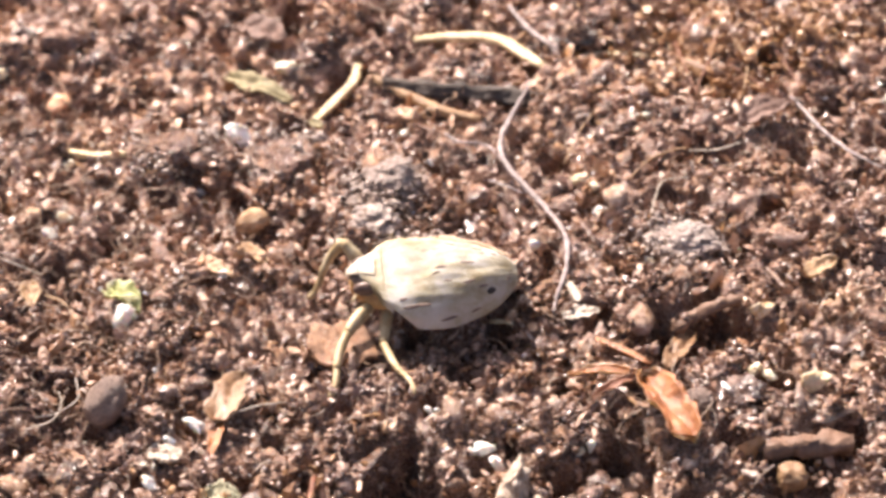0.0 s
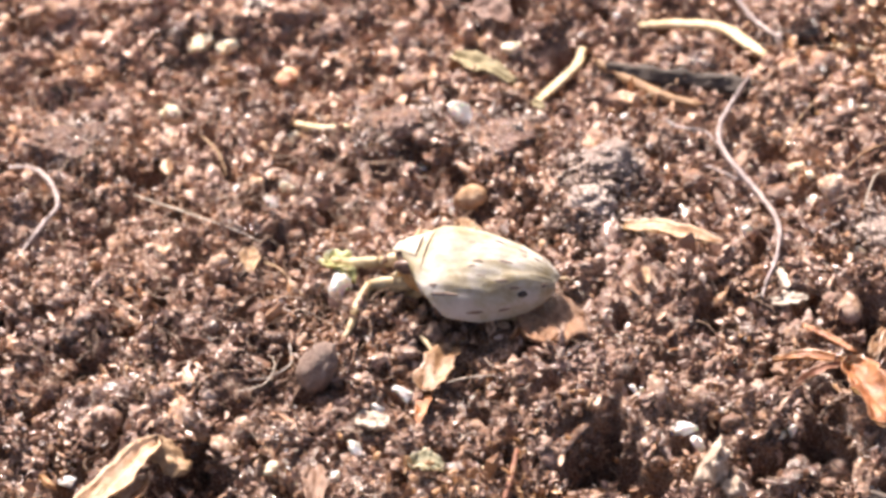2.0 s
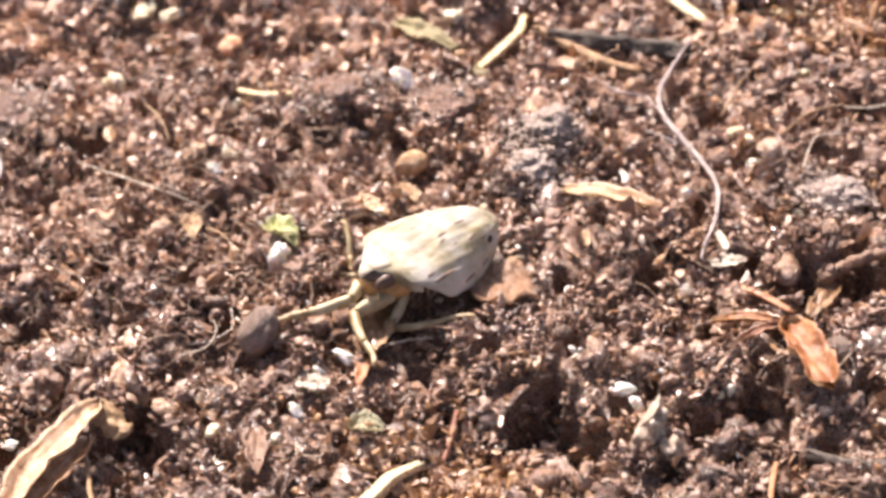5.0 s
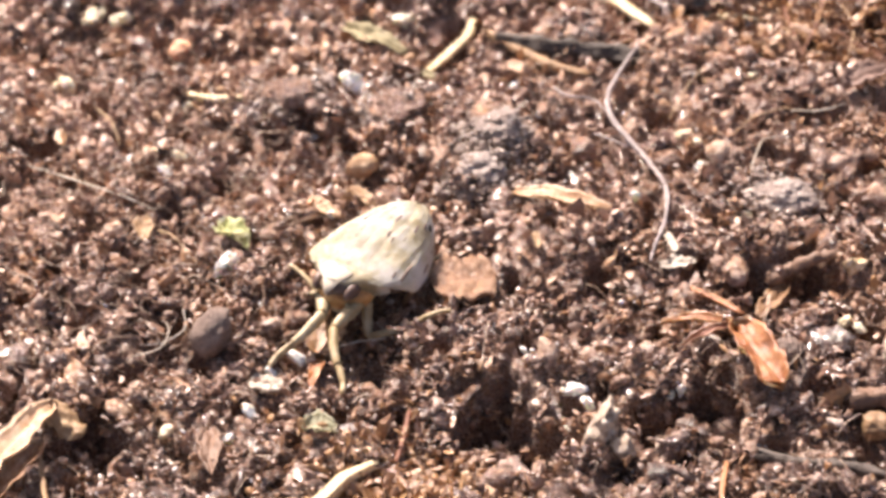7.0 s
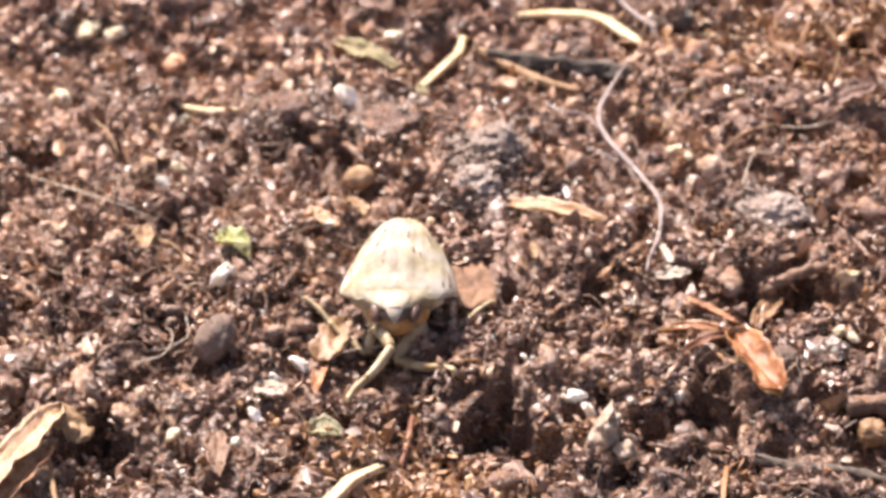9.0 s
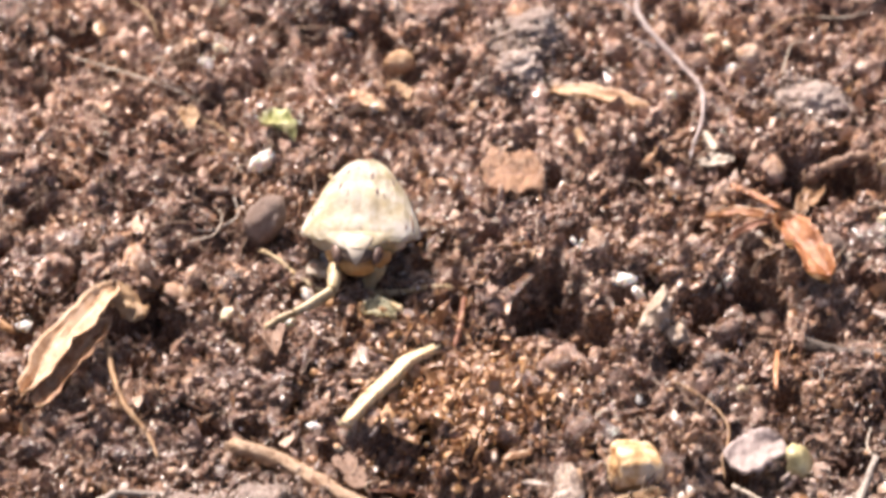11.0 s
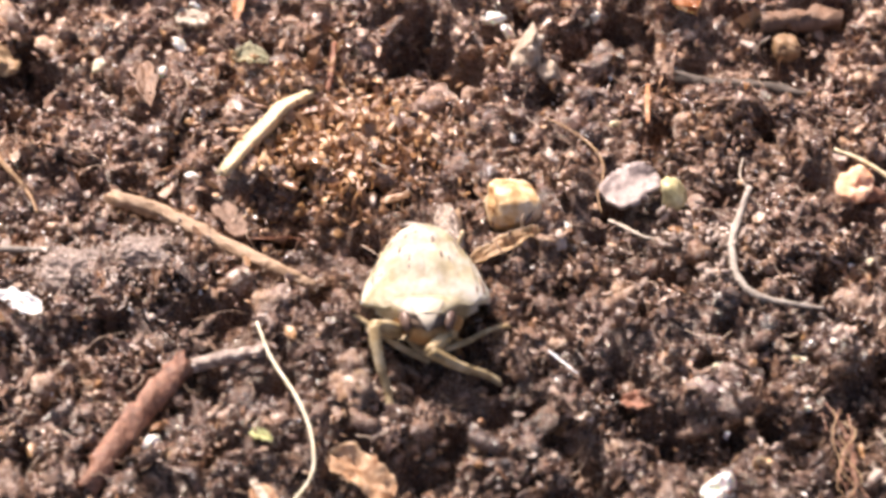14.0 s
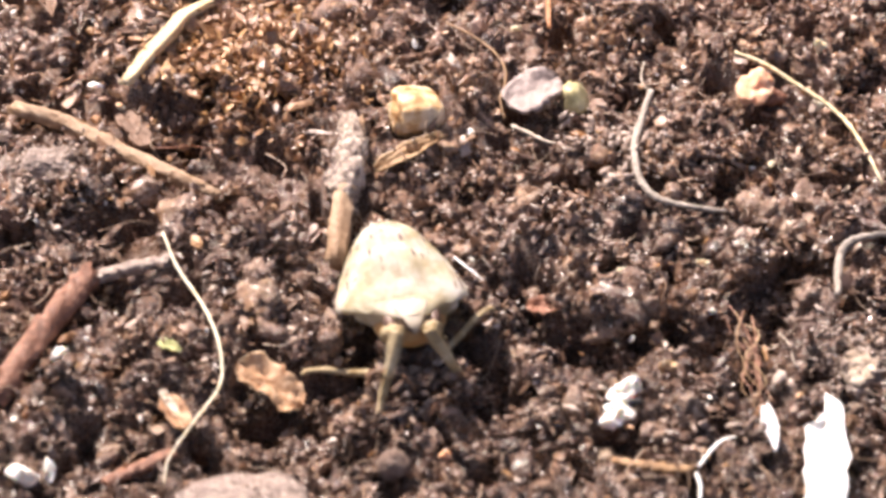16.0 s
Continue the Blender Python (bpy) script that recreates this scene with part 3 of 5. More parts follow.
stone("gray_clod", 0.59, 6.67, 1.88, 1.47, 0, "soil")
stone("gray_clod", -3.31, 7.91, 1.90, 1.48, 0, "soil")
stone("gray_clod", -9.62, -19.62, 1.98, 1.62, 0, "gray")
stone("gray_clod", -7.47, -19.52, 1.98, 1.62, 0, "gray")
stone("gray_clod", 15.97, -32.18, 1.56, 1.39, 0, "tan2")
stone("brown_pebble", 12.85, -9.01, 1.03, 0.99, 0, "brown")
stone("gray_clod", -15.46, 8.36, 3.16, 1.60, 0, "soil")
strand("straw", 0.444, "straw", [(1.93, 9.30, -0.01), (2.80, 10.69, -0.33), (3.58, 11.39, -0.02), (3.86, 12.24, 0.08)])
strand("straw", 0.564, "straw", [(6.38, 13.25, 0.19), (7.68, 13.26, 0.05), (9.16, 12.82, 0.03), (9.99, 11.51, 0.18), (10.48, 10.73, 0.26)])
strand("straw", 0.514, "tan", [(4.42, 11.02, 0.20), (5.43, 9.90, 0.16), (6.60, 8.64, 0.21), (7.70, 8.08, 0.14)])
strand("straw", 0.343, "straw", [(12.00, 11.17, 0.09), (13.17, 11.06, 0.09), (14.37, 10.93, -0.11)])
strand("straw", 0.337, "straw", [(-6.91, 8.68, 0.28), (-6.06, 8.09, 0.49), (-5.09, 7.96, 0.58)])
strand("straw", 0.552, "straw", [(-4.34, -16.00, 0.80), (-3.55, -14.88, 0.64), (-2.72, -13.90, 0.55), (-2.09, -13.19, 0.60), (-1.33, -12.73, 0.59)])
strand("straw", 0.208, "orange", [(10.20, -13.58, 0.08), (9.93, -14.74, 0.30), (9.80, -15.48, 0.28)])
strand("straw", 0.288, "red", [(0.07, -9.61, -0.05), (-0.17, -10.70, -0.08), (-0.46, -11.77, -0.12)])
strand("straw", 0.312, "orange", [(10.20, -4.82, 0.19), (10.81, -5.32, 0.16), (11.62, -6.13, 0.10)])
strand("plant_stem", 0.571, "stem", [(-7.98, -16.06, 0.1), (-6.75, -16.86, 0.12), (-5.31, -18.45, 0.28), (-3.85, -19.85, 0.25), (-2.38, -21.09, 0.22)])
strand("twig", 0.640, "dark", [(5.05, 10.40, 0.23), (6.70, 9.71, 0.29), (8.16, 9.42, 0.15), (9.58, 8.77, 0.20)])
strand("twig", 0.479, "dark", [(11.56, -13.12, -0.17), (12.73, -13.97, 0.08), (13.97, -14.31, 0.11), (15.18, -14.79, 0.02)])
strand("twig", 0.468, "wood", [(13.04, -4.33, -0.10), (13.68, -3.71, -0.28), (14.36, -3.81, 0.13), (14.96, -3.72, 0.24)])
strand("twig", 0.823, "wood", [(14.83, -11.22, 0.20), (15.99, -11.09, 0.02), (17.09, -11.23, 0.01)])
strand("twig", 0.778, "rosewood", [(-6.90, -23.82, -0.02), (-7.74, -24.89, 0.03), (-8.58, -26.04, 0.16), (-9.40, -27.20, 0.30), (-10.03, -28.28, 0.34)])
strand("twig", 0.470, "rosewood", [(-7.11, -31.90, -0.27), (-6.21, -31.52, -0.29), (-5.50, -31.39, -0.17)])
strand("twig", 0.424, "gray", [(-6.55, -23.80, -0.07), (-5.47, -23.80, 0.14), (-4.36, -23.80, 0.25)])
strand("twig", 0.752, "tan", [(-16.95, -18.48, 0.40), (-16.34, -19.37, 0.34), (-15.67, -20.63, 0.15)])
bark_chip = strand("bark_chip", 1.030, "bark", [(2.36, -19.76, 0.63), (2.04, -20.86, 0.48), (1.74, -21.75, 0.36), (1.55, -22.5, 0.25)])
under(bark_chip, strand("twig", 0.70, "stem", [(2.45, -19.35, 0.62), (2.05, -20.9, 0.45), (1.66, -21.95, 0.42), (1.32, -23.1, 0.40), (1.0, -24.3, 0.25)]), "core", "bare tan woody core")
main_root = strand("root", 0.234, "mauve", [(9.78, 9.00, 0.53), (8.92, 7.52, 0.40), (8.41, 6.33, 0.36), (8.38, 5.09, 0.36), (8.90, 3.69, 0.27), (9.55, 2.18, 0.19), (9.83, 0.04, 0.76), (9.61, -1.44, 0.55), (9.16, -2.61, 0.54), (8.88, -3.43, 0.42)])
under(main_root, strand("root", 0.105, "mauve", [(6.44, 6.80, 0.65), (6.91, 6.31, 0.54), (7.83, 6.15, 0.40), (8.26, 5.15, 0.43)]), "side_root")
under(main_root, strand("root", 0.082, "mauve", [(7.71, 4.48, 0.12), (8.22, 4.05, 0.13), (8.82, 3.53, 0.09)]), "side_root")
strand("root", 0.27, "dull", [(12.37, -19.33, 0.52), (11.84, -20.42, 0.50), (11.22, -21.84, 0.58), (11.04, -23.26, 0.61), (11.35, -24.16, 0.61), (12.08, -24.58, 0.54), (13.45, -25.06, 0.47)])
strand("root", 0.12, "cream", [(-4.30, -23.01, 0.70), (-4.05, -24.60, 0.69), (-3.51, -26.57, 0.89), (-3.29, -28.14, 0.88), (-3.48, -29.51, 0.64), (-4.46, -30.89, 0.73), (-5.39, -31.98, 0.51), (-5.72, -32.98, 0.51)])
strand("root", 0.165, "lemon", [(15.42, -18.37, 0.84), (16.23, -18.99, 0.78), (17.06, -19.89, 0.61), (17.88, -20.81, 0.42), (18.36, -21.85, 0.41), (18.44, -23.45, 0.83), (18.54, -25.16, 0.89)])
strand("root", 0.283, "dull", [(15.92, -29.41, 0.72), (16.39, -27.87, 0.34), (16.82, -27.26, 0.60), (17.49, -27.14, 0.72), (18.54, -27.07, 0.60)])
strand("root", 0.305, "tan", [(7.59, -34.40, 0.42), (8.53, -35.10, 0.75), (9.34, -35.31, 0.67), (9.98, -35.27, 0.64)])
strand("root", 0.135, "white", [(9.96, -35.33, 0.71), (10.48, -34.79, 0.69), (10.92, -34.43, 0.65), (11.36, -34.33, 0.64)])
strand("root", 0.135, "white", [(9.85, -35.50, 0.63), (9.87, -35.97, 0.60), (9.68, -36.61, 0.62)])
strand("root", 0.148, "pale", [(7.69, -19.39, -0.21), (8.17, -19.81, -0.22), (8.64, -20.29, -0.22), (8.97, -20.48, -0.20)])
strand("root", 0.114, "tan", [(6.44, -14.73, 0.30), (7.08, -15.39, 0.29), (7.68, -16.24, 0.26), (7.94, -17.11, 0.20), (7.76, -17.94, 0.11), (7.51, -18.42, 0.10), (7.48, -19.29, 0.04)])
strand("root", 0.089, "white", [(4.48, -25.72, 0.75), (4.82, -26.25, 0.75), (5.21, -26.80, 0.70)])
strand("fiber", 0.093, "pale", [(-12.99, 5.71, 0.03), (-11.71, 4.62, 0.24), (-10.20, 2.93, 0.81), (-9.21, 2.47, 0.60), (-8.27, 2.01, 0.33)])
strand("fiber", 0.080, "tan", [(-8.22, 1.12, 0.11), (-7.61, 0.44, 0.27), (-6.76, -1.46, 0.48)])
strand("fiber", 0.084, "tan", [(-10.47, 8.38, 0.41), (-9.84, 7.23, 0.47), (-9.56, 6.14, 0.17)])
strand("fiber", 0.103, "tan", [(12.48, 2.71, 0.81), (13.36, 3.85, 0.62), (14.26, 4.45, 0.45), (14.90, 4.54, 0.44)])
strand("fiber", 0.083, "pale", [(14.88, 4.38, 0.43), (15.89, 4.25, 0.41), (16.91, 4.40, 0.51)])
strand("fiber", 0.083, "tan", [(10.45, 4.57, 0.36), (11.27, 6.11, 0.58), (12.02, 7.09, 0.68)])
strand("fiber", 0.081, "pale", [(12.93, 0.79, 0.65), (13.26, 1.69, 0.73), (13.70, 2.66, 0.58), (14.64, 2.75, 0.53)])
strand("fiber", 0.078, "dull", [(-7.36, -3.39, 0.11), (-7.33, -4.62, 0.25), (-8.12, -5.12, 0.18), (-8.78, -5.31, 0.33)])
strand("fiber", 0.078, "pale", [(-2.13, -6.31, 0.31), (-1.31, -5.94, 0.15), (-0.44, -6.11, 0.30)])
strand("fiber", 0.078, "pale", [(-9.14, -5.90, 0.34), (-8.25, -5.52, 0.23), (-7.87, -4.84, 0.29), (-7.91, -4.31, 0.41)])
strand("fiber", 0.533, "dull", [(-13.78, -20.02, 0.46), (-12.95, -19.21, 0.54), (-12.03, -18.19, 0.46)])
strand("fiber", 0.216, "dull", [(-12.03, -18.19, 0.46), (-11.24, -18.21, 0.33), (-10.31, -18.62, 0.58)])
strand("fiber", 0.088, "rosewood", [(12.62, -28.74, 0.18), (12.90, -29.66, 0.09), (12.95, -31.02, -0.00), (12.68, -32.38, 0.01), (12.79, -33.28, 0.10)])
strand("fiber", 0.070, "rosewood", [(12.45, -29.08, 0.06), (12.56, -29.80, -0.22), (12.92, -30.76, 0.11), (12.80, -32.23, 0.08)])
strand("fiber", 0.070, "rosewood", [(13.31, -29.01, -0.18), (13.10, -30.41, 0.08), (12.80, -31.44, -0.03), (13.07, -32.74, -0.05)])
strand("fiber", 0.070, "rosewood", [(12.91, -30.10, 0.04), (13.03, -31.05, 0.02), (12.47, -32.16, 0.07)])
for k in range(5):
    a, w = 1.3 * k, 0.10 + 0.05 * k
    strand("fiber", 0.055, "rosewood" if k % 2 else "tan", [(12.75 + 0.09 * k - 0.08 * j + w * math.sin(a + 1.9 * j), -29.0 - 0.1 * k - 0.52 * j, 0.15 + 0.12 * math.sin(a + j)) for j in range(8)])
strand("fiber", 0.070, "pale", [(13.84, -30.26, 0.29), (13.96, -30.97, 0.47), (13.93, -31.57, 0.41), (14.07, -31.96, 0.30)])
strand("fiber", 0.075, "pale", [(12.50, -17.84, 0.38), (12.24, -18.56, 0.33), (12.33, -19.34, 0.40)])
strand("fiber", 0.073, "red", [(-4.05, -18.87, 0.33), (-3.33, -18.96, 0.29), (-2.49, -18.03, -0.73), (-1.81, -19.21, -0.07)])
strand("fiber", 0.055, "pale", [(-6.94, -15.16, -0.25), (-6.70, -15.38, -0.51), (-6.50, -15.72, -0.55)])
strand("fiber", 0.086, "red", [(15.66, 11.92, -0.32), (15.70, 10.00, -0.01), (15.87, 8.00, 0.05)])
strand("fiber", 0.107, "red", [(17.06, 11.19, 0.17), (16.68, 10.07, 0.09), (15.85, 8.42, -0.07)])
strand("fiber", 0.085, "red", [(17.23, 9.50, 0.17), (18.03, 8.50, 0.02), (18.80, 6.80, 0.44)])
strand("fiber", 0.107, "red", [(18.80, 9.97, 0.71), (19.31, 8.52, 0.38), (19.73, 6.09, 0.41)])
strand("fiber", 0.086, "tan", [(17.74, 10.72, 0.29), (17.96, 9.38, 0.18), (17.46, 7.62, 0.20)])
strand("twig", 0.383, "wood", [(15.94, 10.18, -0.17), (16.68, 9.41, -0.10), (17.54, 9.41, -0.06)])
strand("root", 0.228, "mauve", [(-17.50, 7.23, 0.60), (-16.53, 7.06, 0.50), (-15.90, 6.06, 0.53), (-15.66, 4.94, 0.43), (-16.15, 3.99, 0.38), (-17.04, 2.21, 0.32)])
strand("root", 0.164, "mauve", [(19.05, 6.71, 0.48), (19.70, 4.82, 0.41), (20.40, 3.30, 0.45), (21.49, 1.98, 0.42)])
strand("root", 0.214, "mauve", [(9.79, 14.35, 0.42), (10.39, 12.56, 0.44), (11.25, 11.14, 0.44)])
flake("green_leaflet", (-3.44, -10.40, 0.63), (-2.30, -10.77, 0.62), 0.90, "lime", 0.5)
flake("dry_leaf", (4.51, 1.11, 0.42), (7.92, -0.77, 0.63), 0.72, "pinkleaf", 0.5)
orange_leaf = flake("dry_leaf", (11.24, -7.56, 0.90), (12.40, -11.15, 0.95), 1.24, "orange", 0.7, True)
under(orange_leaf, flake("dry_leaf", (12.21, -6.50, 0.09), (13.50, -4.33, -0.49), 0.78, "amber", 0.4), "lobe")
under(orange_leaf, flake("dry_leaf", (11.25, -7.18, 0.55), (8.9, -6.4, 0.2), 0.40, "orange", 0.7), "leaf_arm")
under(orange_leaf, flake("dry_leaf", (11.14, -7.26, 0.55), (9.3, -8.0, 0.3), 0.36, "red", 0.7), "leaf_arm")
pale_leaf = flake("dry_leaf", (-11.6, -8.8, 1.15), (-15.0, -13.9, 0.95), 1.05, "pinkleaf", 0.5, True)
under(pale_leaf, flake("dry_leaf", (-11.95, -10.3, 0.85), (-14.5, -14.3, 0.75), 0.85, "pinkleaf", 0.35, True), "folded_edge", "lower half folded under along a dark crack")
under(pale_leaf, flake("dry_leaf", (-11.75, -8.75, 1.2), (-10.75, -9.9, 0.55), 0.95, "tan", -0.6, True), "curled_tip", "brown tip that curls over")
tan_leaf = flake("dry_leaf", (-1.73, -4.21, 0.14), (-2.95, -6.67, 0.32), 1.08, "amber", 0.3, True)
under(tan_leaf, flake("dry_leaf", (-2.67, -6.10, 0.07), (-3.13, -8.19, 0.23), 0.53, "orange", 0.3), "leaf_tip")
flake("dry_leaf", (-6.55, -10.00, 0.42), (-6.50, -12.26, 0.46), 0.82, "wood", 0.4)
flake("dry_leaf", (-8.75, 1.81, 0.26), (-8.66, 0.40, 0.22), 0.70, "tan", 0.4)
flake("dry_leaf", (-2.81, -28.51, 0.42), (-1.09, -30.16, -0.22), 1.21, "pinkleaf", 0.4, True)
flake("dry_leaf", (6.52, -27.07, -0.50), (7.70, -27.49, -0.33), 0.72, "red", 0.4)
flake("dry_leaf", (2.81, -21.38, 0.55), (5.20, -20.47, 0.82), 0.72, "tan", 0.4)
flake("dry_leaf", (-5.21, -29.56, 0.54), (-4.73, -30.98, 0.51), 0.71, "pinkleaf", 0.3, True)
flake("dry_leaf", (-1.34, 2.75, -0.07), (-0.48, 1.17, 0.31), 0.65, "tan", 0.3)
flake("dry_leaf", (-2.76, 1.28, 0.75), (-1.70, 0.10, 0.80), 0.61, "pinkleaf", 0.3)
flake("dry_leaf", (17.68, -2.86, 0.23), (18.85, -2.38, 0.34), 0.78, "tan", 0.3)
flake("dry_leaf", (9.19, -3.44, 0.19), (10.47, -3.44, 0.29), 0.70, "pale", 0.2)
nudged_flake = flake("bark_flake", (0.5, -4.2, 0.55), (2.75, -3.55, 0.4), 2.2, "tanflake", 0.15)
flake("bark_flake", (7.70, -18.89, 0.15), (9.53, -17.89, 0.3), 1.49, "mauve", 0.2)
flake("bark_flake", (-5.16, -7.80, 0.41), (-4.05, -8.25, 0.40), 0.71, "pale", 0.2)
flake("bark_flake", (-4.83, -17.18, 0.41), (-4.18, -18.71, 0.25), 0.74, "wood", 0.2)
flake("paper_scrap", (14.52, -33.02, 0.36), (13.10, -38.09, 0.61), 1.31, "paper", 0.25)
flake("paper_scrap", (-12.33, -20.86, 1.01), (-10.91, -21.60, 0.85), 0.71, "paper", 0.5)
flake("seed_husk", (12.63, -32.98, 0.23), (12.47, -34.88, 0.31), 0.47, "paper", 0.8)
flake("green_leaflet", (-6.12, 0.45, 0.52), (-4.92, -0.44, 0.71), 0.97, "green", 0.6)
flake("green_leaflet", (-5.92, 0.96, 0.35), (-5.01, -0.92, 0.60), 0.67, "green", 0.6)
flake("green_leaflet", (-5.09, -27.54, 0.71), (-4.47, -28.09, 0.76), 0.43, "green", 0.4)
flake("green_leaflet", (-1.04, 12.16, 0.32), (1.20, 10.19, 0.30), 0.89, "moss", 0.4)
flake("green_leaflet", (1.75, 8.86, 0.29), (2.15, 8.50, 0.24), 0.40, "moss", 0.4)
flake("straw_chip", (-5.3, -29.3, 0.55), (-4.9, -30.5, 0.5), 0.26, "pale", 0.3)
flake("straw_chip", (9.57, -1.91, 0.43), (9.83, -3.05, 0.43), 0.28, "pale", 0.3)
flake("straw_chip", (5.04, -1.66, 0.77), (5.06, -2.46, 0.65), 0.24, "tan", 0.3)
flake("dry_leaf", (16.93, 5.33, 0.70), (18.98, 6.36, 0.51), 1.12, "brownflake", 0.4)
flake("dry_leaf", (-0.19, 15.26, 0.44), (1.29, 13.67, 0.53), 1.34, "brownflake", 0.3)
under(pale_leaf, strand("fiber", 0.21, "tan", [(-12.13, -10.83, 0.55), (-11.95, -12.43, 0.45), (-11.61, -14.21, 0.54), (-10.94, -15.21, 0.15), (-10.63, -16.37, 0.07)]), "stalk")
grain(-10.60, 14.02, 1.09, 0.70, "cream")
grain(-9.46, 13.72, 1.00, 0.87, "cream")
grain(-0.89, 8.30, 1.18, 0.93, "white")
grain(-2.37, 6.85, 0.71, 0.62, "white")
grain(1.09, 12.68, 0.91, 0.78, "cream")
grain(-11.59, 10.47, 0.94, 0.94, "cream")
grain(-7.44, 12.02, 0.99, 1.12, "pink")
grain(-7.06, 8.04, 0.50, 0.59, "cream")
grain(-7.89, 4.16, 0.78, 0.45, "white")
grain(-7.35, 4.81, 0.58, 0.58, "cream")
grain(-9.24, 5.53, 0.45, 0.37, "white")
grain(8.71, 0.04, 0.56, 0.68, "white")
grain(11.29, 1.75, 0.49, 0.41, "white")
grain(10.94, 4.01, 0.70, 0.53, "cream")
grain(11.39, 3.32, 0.45, 0.41, "cream")
grain(9.01, 5.71, 0.31, 0.29, "white")
grain(11.51, 1.05, 0.28, 0.28, "white")
grain(12.52, -1.15, 0.44, 0.68, "cream")
nudged_grain = grain(-5.5, -1.15, 0.72, 1.15, "white")
grain(-4.73, 0.19, 0.20, 0.20, "white")
grain(-5.18, -9.40, 0.68, 0.45, "white")
grain(-4.37, -7.33, 0.46, 0.57, "white")
grain(-7.49, -8.97, 0.25, 0.23, "white")
grain(7.70, -4.47, 0.27, 0.47, "white")
grain(5.66, -9.39, 0.83, 0.49, "white")
grain(6.05, -10.15, 0.56, 0.71, "white")
grain(5.80, 5.76, 0.29, 0.29, "white")
grain(4.83, 2.99, 0.25, 0.25, "white")
grain(5.01, 7.39, 0.34, 0.29, "white")
grain(4.32, 3.89, 0.62, 0.41, "cream")
grain(15.75, -4.61, 0.86, 0.70, "yellow")
grain(15.06, -7.45, 0.61, 0.58, "cream")
grain(15.48, -7.84, 0.57, 0.54, "cream")
grain(16.83, -8.36, 1.03, 0.92, "cream")
grain(4.56, -8.43, 0.30, 0.30, "white")
grain(4.38, -7.86, 0.27, 0.31, "white")
grain(6.98, -8.77, 0.25, 0.23, "white")
grain(-10.06, -2.84, 0.20, 0.20, "white")
grain(-4.65, -3.72, 0.27, 0.23, "white")
grain(-7.42, -9.63, 0.19, 0.19, "white")
grain(13.79, 7.00, 0.42, 0.38, "cream")
grain(15.83, -0.11, 0.32, 0.28, "cream")
grain(-5.90, -10.41, 0.42, 0.42, "white")
grain(-5.46, -15.72, 0.59, 0.29, "white")
grain(-4.80, -16.97, 0.36, 0.40, "cream")
grain(-16.44, -15.33, 0.80, 0.66, "white")
grain(-1.89, -16.12, 0.22, 0.22, "white")
grain(-7.21, -6.27, 0.19, 0.19, "white")
grain(-8.04, -9.74, 0.57, 0.46, "cream")
grain(4.13, -7.77, 0.31, 0.35, "white")
grain(4.29, -8.28, 0.35, 0.46, "white")
grain(-2.59, 1.18, 0.53, 0.45, "pink")
grain(-2.06, 0.28, 0.41, 0.29, "white")
grain(9.15, -9.82, 0.35, 0.77, "white")
grain(8.78, -9.84, 0.38, 0.38, "cream")
grain(6.25, -19.85, 0.25, 0.25, "white")
grain(-5.20, -9.26, 0.58, 0.46, "white")
grain(-3.50, -6.61, 0.78, 0.55, "white")
grain(-14.92, -8.85, 0.69, 0.34, "white")
grain(-13.55, -16.32, 0.22, 0.22, "white")
grain(6.25, -19.95, 0.25, 0.25, "white")
grain(8.73, -15.26, 0.37, 0.34, "cream")
grain(9.07, -12.79, 0.23, 0.23, "white")
grain(-3.48, -6.57, 0.78, 0.55, "white")
grain(-8.11, -21.36, 0.21, 0.21, "white")
grain(6.92, -22.31, 0.18, 0.18, "white")
grain(-8.07, -27.08, 0.55, 0.62, "white")
grain(-9.73, -31.90, 1.02, 0.95, "white")
grain(-8.92, -31.47, 0.72, 0.8, "white")
grain(2.80, -33.03, 0.47, 0.54, "pink")
grain(6.89, -28.02, 0.30, 0.30, "white")
grain(12.13, -28.60, 0.42, 0.46, "white")
grain(10.14, -30.77, 0.59, 0.66, "yellow")
grain(4.06, -14.64, 0.28, 0.26, "white")
grain(5.28, -15.29, 0.38, 0.34, "white")
grain(18.39, -18.26, 0.42, 0.68, "cream")
grain(17.82, -20.21, 0.48, 0.45, "cream")
grain(14.98, -22.62, 0.33, 0.29, "white")
grain(15.57, -22.74, 0.33, 0.29, "cream")
grain(-8.10, -21.38, 0.23, 0.22, "white")
grain(-5.85, -20.79, 0.25, 0.23, "white")
grain(12.21, -26.88, 0.46, 0.36, "cream")
grain(-3.56, -27.18, 0.17, 0.19, "white")
grain(-0.05, -25.44, 0.18, 0.19, "white")
grain(9.45, -29.14, 0.24, 0.21, "white")
grain(9.68, -26.65, 0.28, 0.32, "cream")
grain(-2.75, -25.74, 0.21, 0.21, "white")
grain(-7.14, -26.36, 0.21, 0.21, "white")

# ---- the insect ----
def loft(profile, ring, name, material, closed=True):
    """A skin over cross-sections: profile gives stations, ring(station) a list of places."""
    rows = [ring(s) for s in profile]
    n = len(rows[0])
    v = np.array([p for r in rows for p in r])
    f = []
    for i in range(len(rows) - 1):
        for j in range(n if closed else n - 1):
            f.append((i * n + j, i * n + (j + 1) % n, (i + 1) * n + (j + 1) % n, (i + 1) * n + j))
    if closed:
        f += [tuple(range(n))[::-1], tuple((len(rows) - 1) * n + j for j in range(n))]
    return mesh_of(name, v, f, material, True, 55)


def curve_of(*pairs):
    xs, ys = zip(*pairs)
    return lambda s: float(np.interp(s, xs, ys))


